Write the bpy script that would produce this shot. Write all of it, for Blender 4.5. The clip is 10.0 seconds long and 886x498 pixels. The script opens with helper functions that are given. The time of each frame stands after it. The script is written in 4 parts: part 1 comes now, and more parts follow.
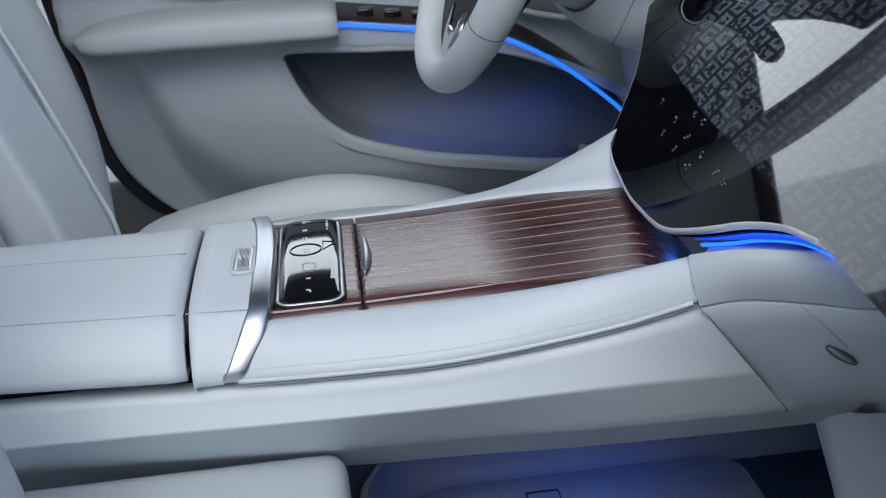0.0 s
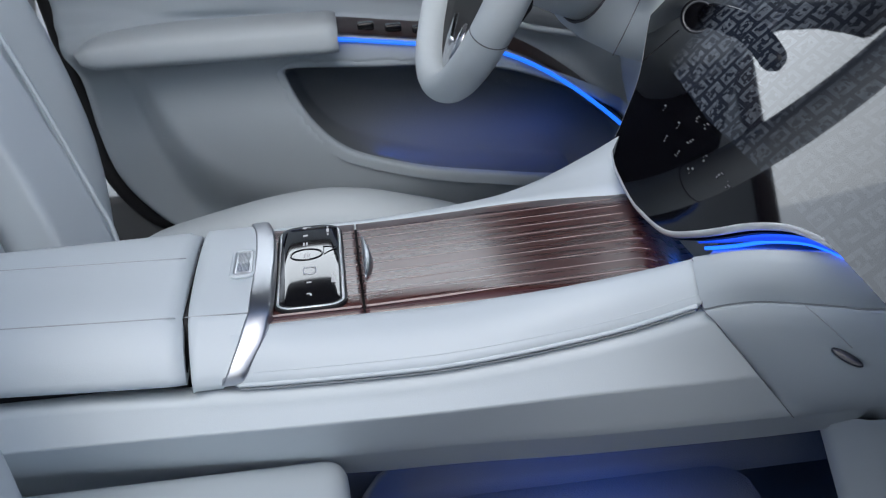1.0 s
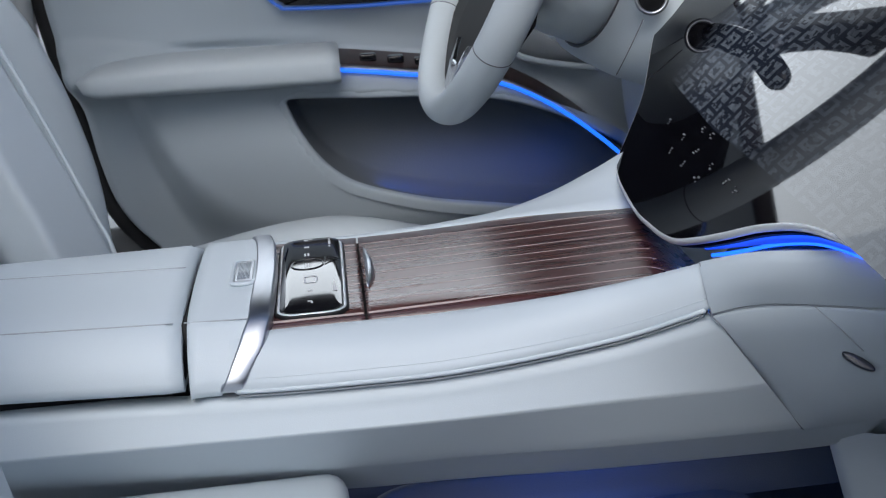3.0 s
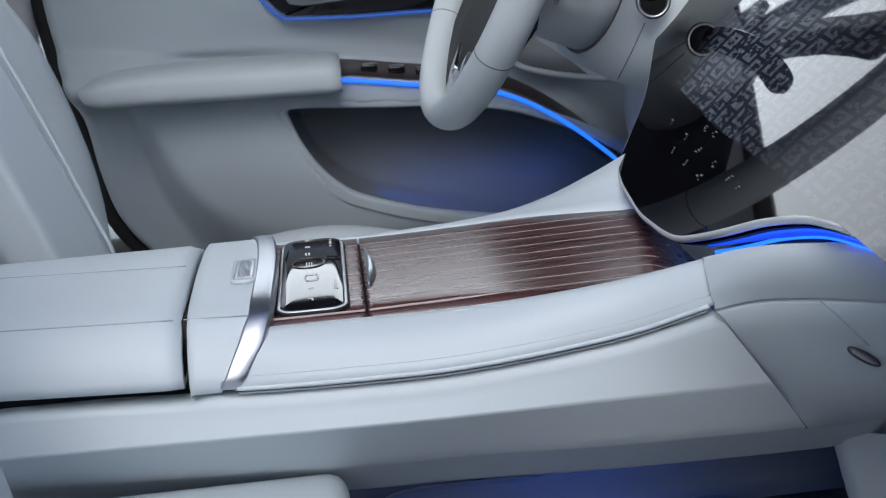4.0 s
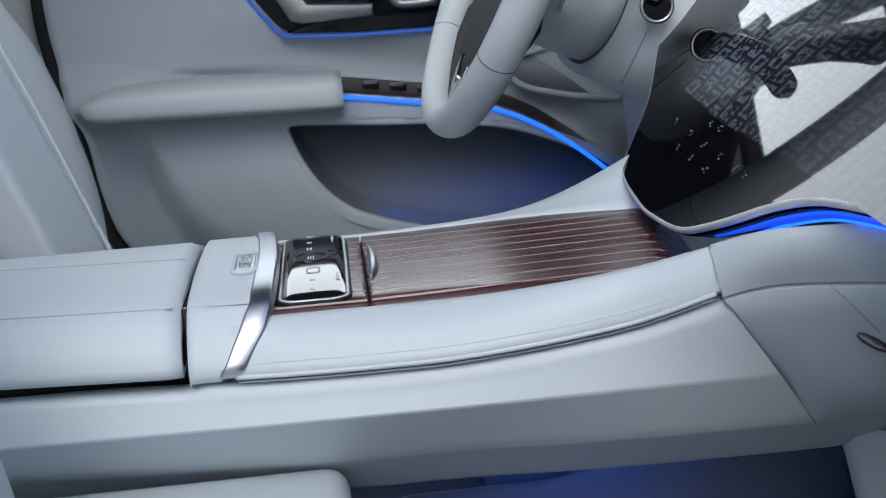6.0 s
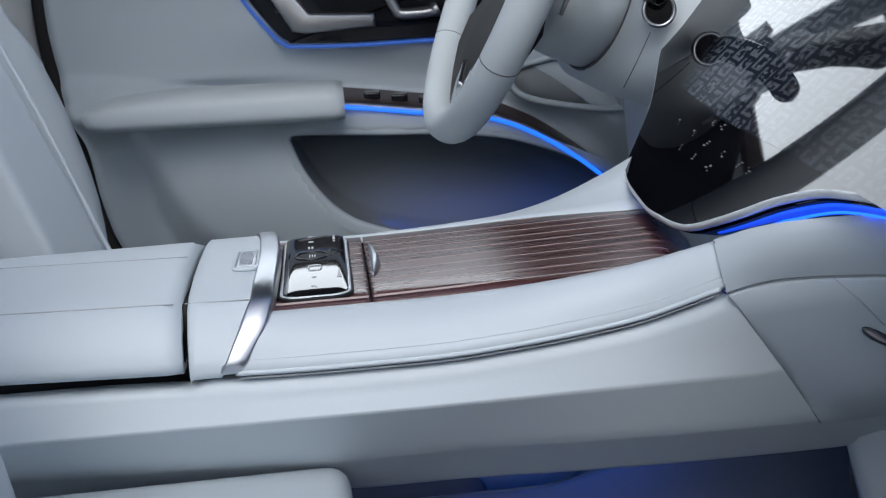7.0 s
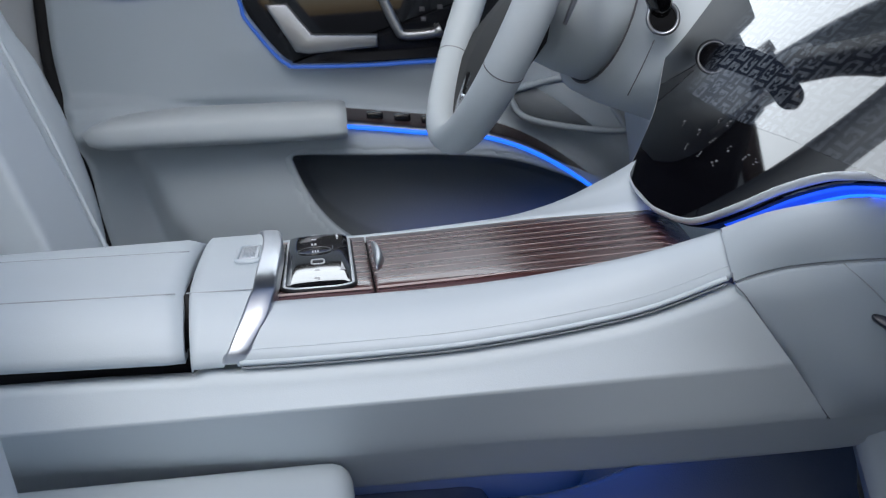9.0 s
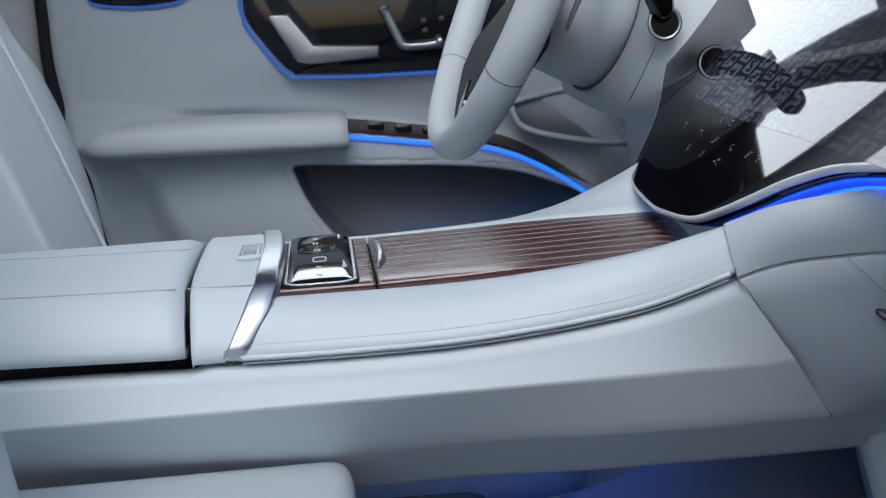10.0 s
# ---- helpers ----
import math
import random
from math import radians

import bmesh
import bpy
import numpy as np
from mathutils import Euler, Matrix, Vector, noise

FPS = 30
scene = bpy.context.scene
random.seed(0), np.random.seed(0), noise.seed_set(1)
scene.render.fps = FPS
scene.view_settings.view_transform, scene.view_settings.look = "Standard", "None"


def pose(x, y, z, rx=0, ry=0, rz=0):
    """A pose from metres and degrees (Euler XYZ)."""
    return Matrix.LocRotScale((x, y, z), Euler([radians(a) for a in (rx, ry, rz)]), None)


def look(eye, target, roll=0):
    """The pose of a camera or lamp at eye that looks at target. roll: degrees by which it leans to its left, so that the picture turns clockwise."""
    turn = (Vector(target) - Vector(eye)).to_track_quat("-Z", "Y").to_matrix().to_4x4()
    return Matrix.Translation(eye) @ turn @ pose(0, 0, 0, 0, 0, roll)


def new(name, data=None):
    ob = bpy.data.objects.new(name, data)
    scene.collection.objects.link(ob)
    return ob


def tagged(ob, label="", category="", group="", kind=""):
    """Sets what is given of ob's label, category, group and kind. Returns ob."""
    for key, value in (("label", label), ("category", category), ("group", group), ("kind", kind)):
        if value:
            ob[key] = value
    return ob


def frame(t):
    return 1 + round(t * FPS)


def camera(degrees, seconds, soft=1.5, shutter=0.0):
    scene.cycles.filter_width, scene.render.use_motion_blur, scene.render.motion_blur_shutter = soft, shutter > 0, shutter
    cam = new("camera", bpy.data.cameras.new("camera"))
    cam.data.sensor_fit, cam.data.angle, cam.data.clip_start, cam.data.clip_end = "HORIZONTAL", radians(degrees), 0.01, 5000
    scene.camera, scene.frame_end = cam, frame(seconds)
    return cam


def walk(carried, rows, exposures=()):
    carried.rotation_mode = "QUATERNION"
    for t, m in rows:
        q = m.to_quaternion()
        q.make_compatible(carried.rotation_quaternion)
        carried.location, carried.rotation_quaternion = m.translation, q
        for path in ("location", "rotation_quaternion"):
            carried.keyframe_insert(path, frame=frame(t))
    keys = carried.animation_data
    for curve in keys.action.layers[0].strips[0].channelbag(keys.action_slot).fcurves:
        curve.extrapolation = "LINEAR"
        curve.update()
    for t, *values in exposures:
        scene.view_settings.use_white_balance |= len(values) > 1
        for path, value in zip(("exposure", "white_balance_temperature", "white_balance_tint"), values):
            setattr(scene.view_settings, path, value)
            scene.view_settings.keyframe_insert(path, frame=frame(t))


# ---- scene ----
cam = camera(40.4, 10.0, soft=1.1)
cam.data.dof.use_dof, cam.data.dof.focus_distance, cam.data.dof.aperture_fstop = True, 0.66, 32.0
METRES, EYE, TILT, LEAN, TURN = 0.115, 0.9, -20.5, 4.5, -6.0
ROWS = [
    (0.0, 0.0, 0.0, 0.0, 0.0, -0.0, 0.0),
    (0.5, -0.001, 0.0196, -0.0432, 0.01, 0.53, -0.03),
    (1.0, -0.0118, 0.0385, -0.0831, -0.05, 1.1, -0.07),
    (1.5, -0.0145, 0.0576, -0.1281, -0.05, 1.78, -0.1),
    (2.0, -0.018, 0.0768, -0.1701, -0.06, 2.36, -0.13),
    (2.5, -0.0215, 0.0969, -0.2167, -0.06, 2.96, -0.21),
    (4.0, -0.0279, 0.1504, -0.357, -0.02, 4.46, -0.29),
    (4.5, -0.034, 0.172, -0.4071, -0.06, 4.96, -0.35),
    (5.0, -0.0366, 0.1906, -0.4539, -0.07, 5.4, -0.4),
    (5.5, -0.0403, 0.2077, -0.5036, -0.08, 5.85, -0.47),
    (7.0, -0.052, 0.2568, -0.6449, -0.09, 7.28, -0.63),
    (7.5, -0.0546, 0.2763, -0.6949, -0.09, 7.79, -0.7),
    (8.0, -0.0589, 0.2947, -0.7413, -0.11, 8.26, -0.75),
    (8.5, -0.0615, 0.3129, -0.791, -0.1, 8.77, -0.81),
    (9.0, -0.0668, 0.3255, -0.8369, -0.12, 9.24, -0.88),
    (9.5, -0.0697, 0.3382, -0.8857, -0.12, 9.75, -0.95),
    (10.0, -0.0739, 0.3538, -0.93, -0.15, 10.23, -1.03),
]
walk(cam, [(t, pose(0, 0, EYE, TILT, LEAN, TURN) @ pose(METRES * x, METRES * y, METRES * z, 90 + pitch, roll, yaw)) for t, x, y, z, yaw, pitch, roll in ROWS])

# ---- world and light ----
world = bpy.data.worlds.new("sky")
scene.world = world
world.use_nodes = True
wn = world.node_tree.nodes
sky = wn.new("ShaderNodeTexSky")
sky.sky_type = "NISHITA"
sky.sun_disc = False
sky.sun_elevation, sky.sun_rotation = radians(47), radians(190)
sky.dust_density, sky.air_density = 2.2, 1.0
world.node_tree.links.new(sky.outputs[0], wn["Background"].inputs[0])
wn["Background"].inputs[1].default_value = 0.15
sun = new("sun", bpy.data.lights.new("sun", "SUN"))
sun.data.energy, sun.data.angle, sun.data.color = 1.3, radians(40), (0.90, 0.96, 1.0)
sun.matrix_world = look((-0.33, -1.3, 2.6), (0, 0.55, 0.6))
BLUE = (0.012, 0.15, 1.0)


def glow_lamp(name, x, y, z, tx, ty, tz, w, h, power):
    """A small strip lamp of the car's own ambient lighting."""
    lamp = new(name, bpy.data.lights.new(name, "AREA"))
    lamp.data.shape, lamp.data.size, lamp.data.size_y = "RECTANGLE", w, h
    lamp.data.energy, lamp.data.color = power, BLUE
    lamp.matrix_world = look((x, y, z), (tx, ty, tz))
    return lamp


glow_lamp("door_pocket_lamp", 0.15, 1.342, 0.550, 0.15, 1.382, 0.525, 0.22, 0.006, 0.032)
glow_lamp("storage_lamp", 0.12, 0.64, 0.556, 0.11, 0.655, 0.48, 0.12, 0.01, 0.06)
glow_lamp("dash_strip_lamp", 0.19, 0.58, 0.675, 0.12, 0.60, 0.67, 0.08, 0.01, 0.03)


# ---- materials ----
def material(name, base, rough=0.5, metal=0.0, grain=0.0, scale=400.0, vary=0.06, coat=0.0, blotch=8.0, sheen=0.0):
    m = bpy.data.materials.new(name)
    m.use_nodes = True
    n, l = m.node_tree.nodes, m.node_tree.links
    b = n["Principled BSDF"]
    b.inputs["Roughness"].default_value = rough
    b.inputs["Metallic"].default_value = metal
    b.inputs["Coat Weight"].default_value = coat
    b.inputs["Sheen Weight"].default_value = sheen
    tc = n.new("ShaderNodeTexCoord")
    big = n.new("ShaderNodeTexNoise")
    big.inputs["Scale"].default_value = blotch
    big.inputs["Detail"].default_value = 4
    l.new(tc.outputs["Object"], big.inputs["Vector"])
    mix = n.new("ShaderNodeMix")
    mix.data_type = "RGBA"
    mix.inputs[6].default_value = (*[c * (1 - vary) for c in base], 1)
    mix.inputs[7].default_value = (*[min(1, c * (1 + vary)) for c in base], 1)
    l.new(big.outputs[0], mix.inputs[0])
    l.new(mix.outputs[2], b.inputs["Base Color"])
    if grain:
        v = n.new("ShaderNodeTexVoronoi")
        v.inputs["Scale"].default_value = scale
        l.new(tc.outputs["Object"], v.inputs["Vector"])
        fine = n.new("ShaderNodeTexNoise")
        fine.inputs["Scale"].default_value = scale * 2.3
        l.new(tc.outputs["Object"], fine.inputs["Vector"])
        add = n.new("ShaderNodeMath")
        l.new(v.outputs["Distance"], add.inputs[0])
        l.new(fine.outputs[0], add.inputs[1])
        bump = n.new("ShaderNodeBump")
        bump.inputs["Strength"].default_value = grain
        bump.inputs["Distance"].default_value = 0.0004
        l.new(add.outputs[0], bump.inputs["Height"])
        l.new(bump.outputs[0], b.inputs["Normal"])
        ramp = n.new("ShaderNodeMapRange")
        ramp.inputs[3].default_value, ramp.inputs[4].default_value = rough - 0.08, rough + 0.08
        l.new(fine.outputs[0], ramp.inputs[0])
        l.new(ramp.outputs[0], b.inputs["Roughness"])
    return m


def emitter(name, colour, strength):
    m = bpy.data.materials.new(name)
    m.use_nodes = True
    b = m.node_tree.nodes["Principled BSDF"]
    b.inputs["Base Color"].default_value = (0.02, 0.02, 0.03, 1)
    b.inputs["Emission Color"].default_value = (*colour, 1)
    b.inputs["Emission Strength"].default_value = strength
    return m


LEATHER = material("white_leather", (0.55, 0.612, 0.655), 0.5, grain=0.09, scale=1500, vary=0.03)
DOOR_SKIN = material("grey_soft_skin", (0.41, 0.465, 0.51), 0.6, grain=0.1, scale=1300, vary=0.03)
SEAT_HIDE = material("pale_seat_leather", (0.50, 0.555, 0.595), 0.55, grain=0.1, scale=1300, vary=0.03)
SEAM = material("seam_thread", (0.40, 0.43, 0.46), 0.7)
JOINT = material("panel_joint_shadow", (0.10, 0.10, 0.12), 0.7)
GAP = material("black_gap", (0.006, 0.006, 0.008), 0.7)
SILVER = material("satin_silver", (0.50, 0.52, 0.56), 0.32, 1.0, grain=0.03, scale=1500)
CHROME = material("polished_silver", (0.62, 0.63, 0.66), 0.25, 1.0)
SPOKE = material("dark_spoke_grey", (0.09, 0.095, 0.10), 0.45)
RIM_SILVER = material("pale_satin_rim", (0.80, 0.82, 0.85), 0.4, 0.5)
HANDLE = material("satin_grey_metal", (0.34, 0.35, 0.37), 0.35, 1.0, grain=0.03, scale=1500)
GLOSS_BLACK = material("gloss_black", (0.008, 0.008, 0.01), 0.05)
CARPET = material("dark_carpet", (0.03, 0.032, 0.038), 0.95, grain=1.0, scale=500, vary=0.3)
TRAY = material("grey_tray_plastic", (0.13, 0.145, 0.165), 0.5, grain=0.3, scale=900)
INLAY = material("pale_inlay", (0.40, 0.32, 0.31), 0.45)
KEY_ICON = emitter("bright_symbol", (0.85, 0.9, 1.0), 0.5)
KEY_RIM = material("pale_key_rim", (0.55, 0.57, 0.6), 0.35)
BLUE_LIGHT = emitter("blue_light_guide", BLUE, 1.6)
ICON = emitter("lit_symbol", (0.8, 0.85, 0.95), 0.09)
HEADLINER = material("grey_headliner", (0.5, 0.51, 0.52), 0.9, grain=0.4, scale=600)


def wood_material():
    m = material("open_pore_dark_wood", (0.13, 0.07, 0.065), 0.38)
    n, l = m.node_tree.nodes, m.node_tree.links
    b = n["Principled BSDF"]
    b.inputs["Specular IOR Level"].default_value = 0.95
    tc = n.new("ShaderNodeTexCoord")
    mp = n.new("ShaderNodeMapping")
    mp.inputs["Scale"].default_value = (12, 260, 260)
    l.new(tc.outputs["Object"], mp.inputs[0])
    g = n.new("ShaderNodeTexNoise")
    g.inputs["Scale"].default_value, g.inputs["Detail"].default_value, g.inputs["Distortion"].default_value = 1.0, 6, 0.8
    l.new(mp.outputs[0], g.inputs["Vector"])
    r = n.new("ShaderNodeValToRGB")
    r.color_ramp.elements[0].position, r.color_ramp.elements[0].color = 0.3, (0.040, 0.0135, 0.012, 1)
    r.color_ramp.elements[1].position, r.color_ramp.elements[1].color = 0.7, (0.100, 0.035, 0.031, 1)
    l.new(g.outputs[0], r.inputs[0])
    l.new(r.outputs[0], b.inputs["Base Color"])
    bump = n.new("ShaderNodeBump")
    bump.inputs["Strength"].default_value, bump.inputs["Distance"].default_value = 0.14, 0.0003
    l.new(g.outputs[0], bump.inputs["Height"])
    l.new(bump.outputs[0], b.inputs["Normal"])
    rr = n.new("ShaderNodeMapRange")
    rr.inputs[3].default_value, rr.inputs[4].default_value = 0.22, 0.34
    l.new(g.outputs[0], rr.inputs[0])
    l.new(rr.outputs[0], b.inputs["Roughness"])
    return m


def map_material():
    """A lit street map: pale roads between blue-grey building blocks."""
    m = bpy.data.materials.new("street_map_display")
    m.use_nodes = True
    n, l = m.node_tree.nodes, m.node_tree.links
    b = n["Principled BSDF"]
    b.inputs["Base Color"].default_value = (0.004, 0.004, 0.006, 1)
    b.inputs["Roughness"].default_value = 0.03
    b.inputs["IOR"].default_value = 1.3
    tc = n.new("ShaderNodeTexCoord")
    mp = n.new("ShaderNodeMapping")
    mp.inputs["Rotation"].default_value = (0, radians(49.5), 0)
    mp.inputs["Scale"].default_value = (1, 0.4, 1)
    l.new(tc.outputs["Object"], mp.inputs[0])
    turn = n.new("ShaderNodeMapping")
    turn.inputs["Rotation"].default_value = (0, 0, radians(12))
    l.new(mp.outputs[0], turn.inputs[0])
    warp = n.new("ShaderNodeTexNoise")
    warp.inputs["Scale"].default_value = 14
    l.new(mp.outputs[0], warp.inputs["Vector"])
    off = n.new("ShaderNodeVectorMath")
    off.operation = "MULTIPLY_ADD"
    off.inputs[1].default_value = (0.010, 0.010, 0)
    l.new(warp.outputs["Color"], off.inputs[0])
    l.new(turn.outputs[0], off.inputs[2])
    def blocks(gap):
        k = n.new("ShaderNodeTexBrick")
        k.inputs["Scale"].default_value = 1
        k.inputs["Brick Width"].default_value, k.inputs["Row Height"].default_value = 0.0115, 0.0088
        k.inputs["Mortar Size"].default_value, k.inputs["Mortar Smooth"].default_value = gap, 0.0
        l.new(off.outputs[0], k.inputs["Vector"])
        return k.outputs["Fac"]

    def maths(op, a, c):
        k = n.new("ShaderNodeMath")
        k.operation = op
        for i, v in enumerate((a, c)):
            if isinstance(v, float):
                k.inputs[i].default_value = v
            else:
                l.new(v, k.inputs[i])
        return k.outputs[0]

    # each block is a ring of houses round a dark yard, broken up by single plots
    ring = maths("SUBTRACT", blocks(0.0028), blocks(0.0010))
    plots = n.new("ShaderNodeTexVoronoi")
    plots.distance, plots.feature = "CHEBYCHEV", "F1"
    plots.inputs["Scale"].default_value = 560
    l.new(off.outputs[0], plots.inputs["Vector"])
    tone = n.new("ShaderNodeSeparateColor")
    l.new(plots.outputs["Color"], tone.inputs[0])
    keep = maths("GREATER_THAN", tone.outputs[0], 0.22)
    yard = maths("MULTIPLY", maths("SUBTRACT", 1.0, blocks(0.0028)), maths("GREATER_THAN", tone.outputs[1], 0.70))
    house = maths("ADD", maths("MULTIPLY", ring, keep), yard)
    shade = maths("MULTIPLY", house, maths("ADD", maths("MULTIPLY", tone.outputs[2], 0.5), 0.5))
    mix = n.new("ShaderNodeMix")
    mix.data_type = "RGBA"
    mix.inputs[6].default_value = (0.030, 0.040, 0.065, 1)
    mix.inputs[7].default_value = (0.26, 0.31, 0.39, 1)
    l.new(shade, mix.inputs[0])
    l.new(mix.outputs[2], b.inputs["Emission Color"])
    # the map fades out towards the driver's end of the screen
    xyz = n.new("ShaderNodeSeparateXYZ")
    l.new(mp.outputs[0], xyz.inputs[0])
    fade = n.new("ShaderNodeMapRange")
    fade.inputs[1].default_value, fade.inputs[2].default_value = 0.288, 0.270
    fade.inputs[3].default_value, fade.inputs[4].default_value = 0.0, 0.36
    l.new(xyz.outputs[1], fade.inputs[0])
    # dimmed towards the passenger's end, standing in for reflections washing the map out
    far = n.new("ShaderNodeMapRange")
    far.inputs[1].default_value, far.inputs[2].default_value = 0.245, 0.205
    far.inputs[3].default_value, far.inputs[4].default_value = 1.0, 0.3
    l.new(xyz.outputs[1], far.inputs[0])
    l.new(maths("MULTIPLY", fade.outputs[0], far.outputs[0]), b.inputs["Emission Strength"])
    return m


WOOD = wood_material()
DARK_WOOD = material("dark_stained_wood", (0.035, 0.018, 0.017), 0.4, grain=0.2, scale=400, vary=0.2)
MAP = map_material()
GLASS_BLACK = material("dark_display_glass", (0.004, 0.004, 0.006), 0.03, vary=0.0)
GLASS_BLACK.node_tree.nodes["Principled BSDF"].inputs["IOR"].default_value = 1.3


# ---- building helpers ----
def part(name, bm, mat, parent, label="", smooth=True):
    me = bpy.data.meshes.new(name)
    bm.normal_update()
    bm.to_mesh(me)
    bm.free()
    for f in me.polygons:
        f.use_smooth = smooth
    me.materials.append(mat)
    ob = new(name, me)
    if parent is not None:
        ob.parent = parent
        ob.matrix_parent_inverse = world_matrix(parent).inverted()
    return tagged(ob, label)


def world_matrix(ob):
    m = ob.matrix_basis.copy()
    while ob.parent is not None:
        m = ob.parent.matrix_basis @ ob.matrix_parent_inverse @ m
        ob = ob.parent
    return m


def thing(name, x, y, z, label, category, group="", kind=""):
    ob = new(name)
    ob.empty_display_size = 0.05
    ob.location = (x, y, z)
    return tagged(ob, label, category, group, kind)


def curve(pts, n):
    """n points along a smooth curve through pts."""
    p = [Vector(q) for q in pts]
    p = [2 * p[0] - p[1]] + p + [2 * p[-1] - p[-2]]
    out = []
    for i in range(n):
        u = i / (n - 1) * (len(p) - 3)
        k = min(int(u), len(p) - 4)
        u -= k
        a, b, c, d = p[k:k + 4]
        out.append(0.5 * ((2 * b) + (c - a) * u + (2 * a - 5 * b + 4 * c - d) * u * u + (3 * b - a - 3 * c + d) * u ** 3))
    return out


def smooth_table(xs, ys, x):
    """A smooth value at x through the stations xs, ys."""
    xs, ys = np.array(xs, float), np.array(ys, float)
    m = np.gradient(ys, xs)
    k = int(np.clip(np.searchsorted(xs, x) - 1, 0, len(xs) - 2))
    h = xs[k + 1] - xs[k]
    u = (x - xs[k]) / h
    return float((1 + 2 * u) * (1 - u) ** 2 * ys[k] + u * (1 - u) ** 2 * h * m[k] + u * u * (3 - 2 * u) * ys[k + 1] + u * u * (u - 1) * h * m[k + 1])


def loft(sections, closed=False, caps=False):
    """A skin over rows of points, all of one length."""
    bm = bmesh.new()
    rows = [[bm.verts.new(p) for p in s] for s in sections]
    n = len(rows[0])
    for a, b in zip(rows, rows[1:]):
        for i in range(n if closed else n - 1):
            j = (i + 1) % n
            bm.faces.new((a[i], a[j], b[j], b[i]))
    if caps:
        bm.faces.new(rows[0][::-1])
        bm.faces.new(rows[-1])
    bmesh.ops.recalc_face_normals(bm, faces=bm.faces)
    return bm


def thicken(ob, t, offset=-1.0):
    m = ob.modifiers.new("thickness", "SOLIDIFY")
    m.thickness, m.offset = t, offset
    return ob


def tube(pts, r, segs=10, flat=1.0, up=(0, 0, 1), closed=False):
    """A round or flattened rod along pts; r may be a list."""
    pts = [Vector(p) for p in pts]
    n = len(pts)
    rows = []
    for i, p in enumerate(pts):
        if closed:
            t = (pts[(i + 1) % n] - pts[i - 1]).normalized()
        else:
            t = (pts[min(i + 1, n - 1)] - pts[max(i - 1, 0)]).normalized()
        s = t.cross(Vector(up)).normalized()
        w = s.cross(t)
        q = r[i] if isinstance(r, (list, tuple)) else r
        rows.append([p + q * (math.cos(a) * s + flat * math.sin(a) * w) for a in [2 * math.pi * k / segs for k in range(segs)]])
    if closed:
        rows.append(rows[0])
        bm = loft(rows, True, False)
        bmesh.ops.remove_doubles(bm, verts=bm.verts, dist=1e-6)
        return bm
    return loft(rows, True, True)


def slab(outline, up, depth, bevel=0.0, segs=2):
    """A flat plate: outline points, pushed along up by depth, edges bevelled."""
    bm = bmesh.new()
    up = Vector(up)
    f = bm.faces.new([bm.verts.new(Vector(p)) for p in outline])
    ext = bmesh.ops.extrude_face_region(bm, geom=[f])
    top = [v for v in ext["geom"] if isinstance(v, bmesh.types.BMVert)]
    bmesh.ops.translate(bm, verts=top, vec=up.normalized() * depth)
    bmesh.ops.recalc_face_normals(bm, faces=bm.faces)
    if bevel:
        es = [e for e in bm.edges if e.verts[0] in top and e.verts[1] in top]
        bmesh.ops.bevel(bm, geom=es, offset=bevel, segments=segs, affect="EDGES", profile=0.6)
    return bm


def block(x0, x1, y0, y1, z0, z1, bevel=0.0, segs=3):
    bm = bmesh.new()
    bmesh.ops.create_cube(bm, size=1)
    for v in bm.verts:
        v.co = ((x0 + x1) / 2 + v.co.x * (x1 - x0), (y0 + y1) / 2 + v.co.y * (y1 - y0), (z0 + z1) / 2 + v.co.z * (z1 - z0))
    if bevel:
        bmesh.ops.bevel(bm, geom=bm.edges, offset=bevel, segments=segs, affect="EDGES", profile=0.6)
    return bm


def rounded(x0, x1, y0, y1, r, n=6):
    """A rounded rectangle's corner points, counter-clockwise."""
    out = []
    for cx, cy, a0 in ((x1 - r, y0 + r, -90), (x1 - r, y1 - r, 0), (x0 + r, y1 - r, 90), (x0 + r, y0 + r, 180)):
        for k in range(n):
            a = radians(a0 + 90 * k / (n - 1))
            out.append((cx + r * math.cos(a), cy + r * math.sin(a)))
    return out


def step(a, b, v):
    u = max(0.0, min(1.0, (v - a) / (b - a)))
    return u * u * (3 - 2 * u)


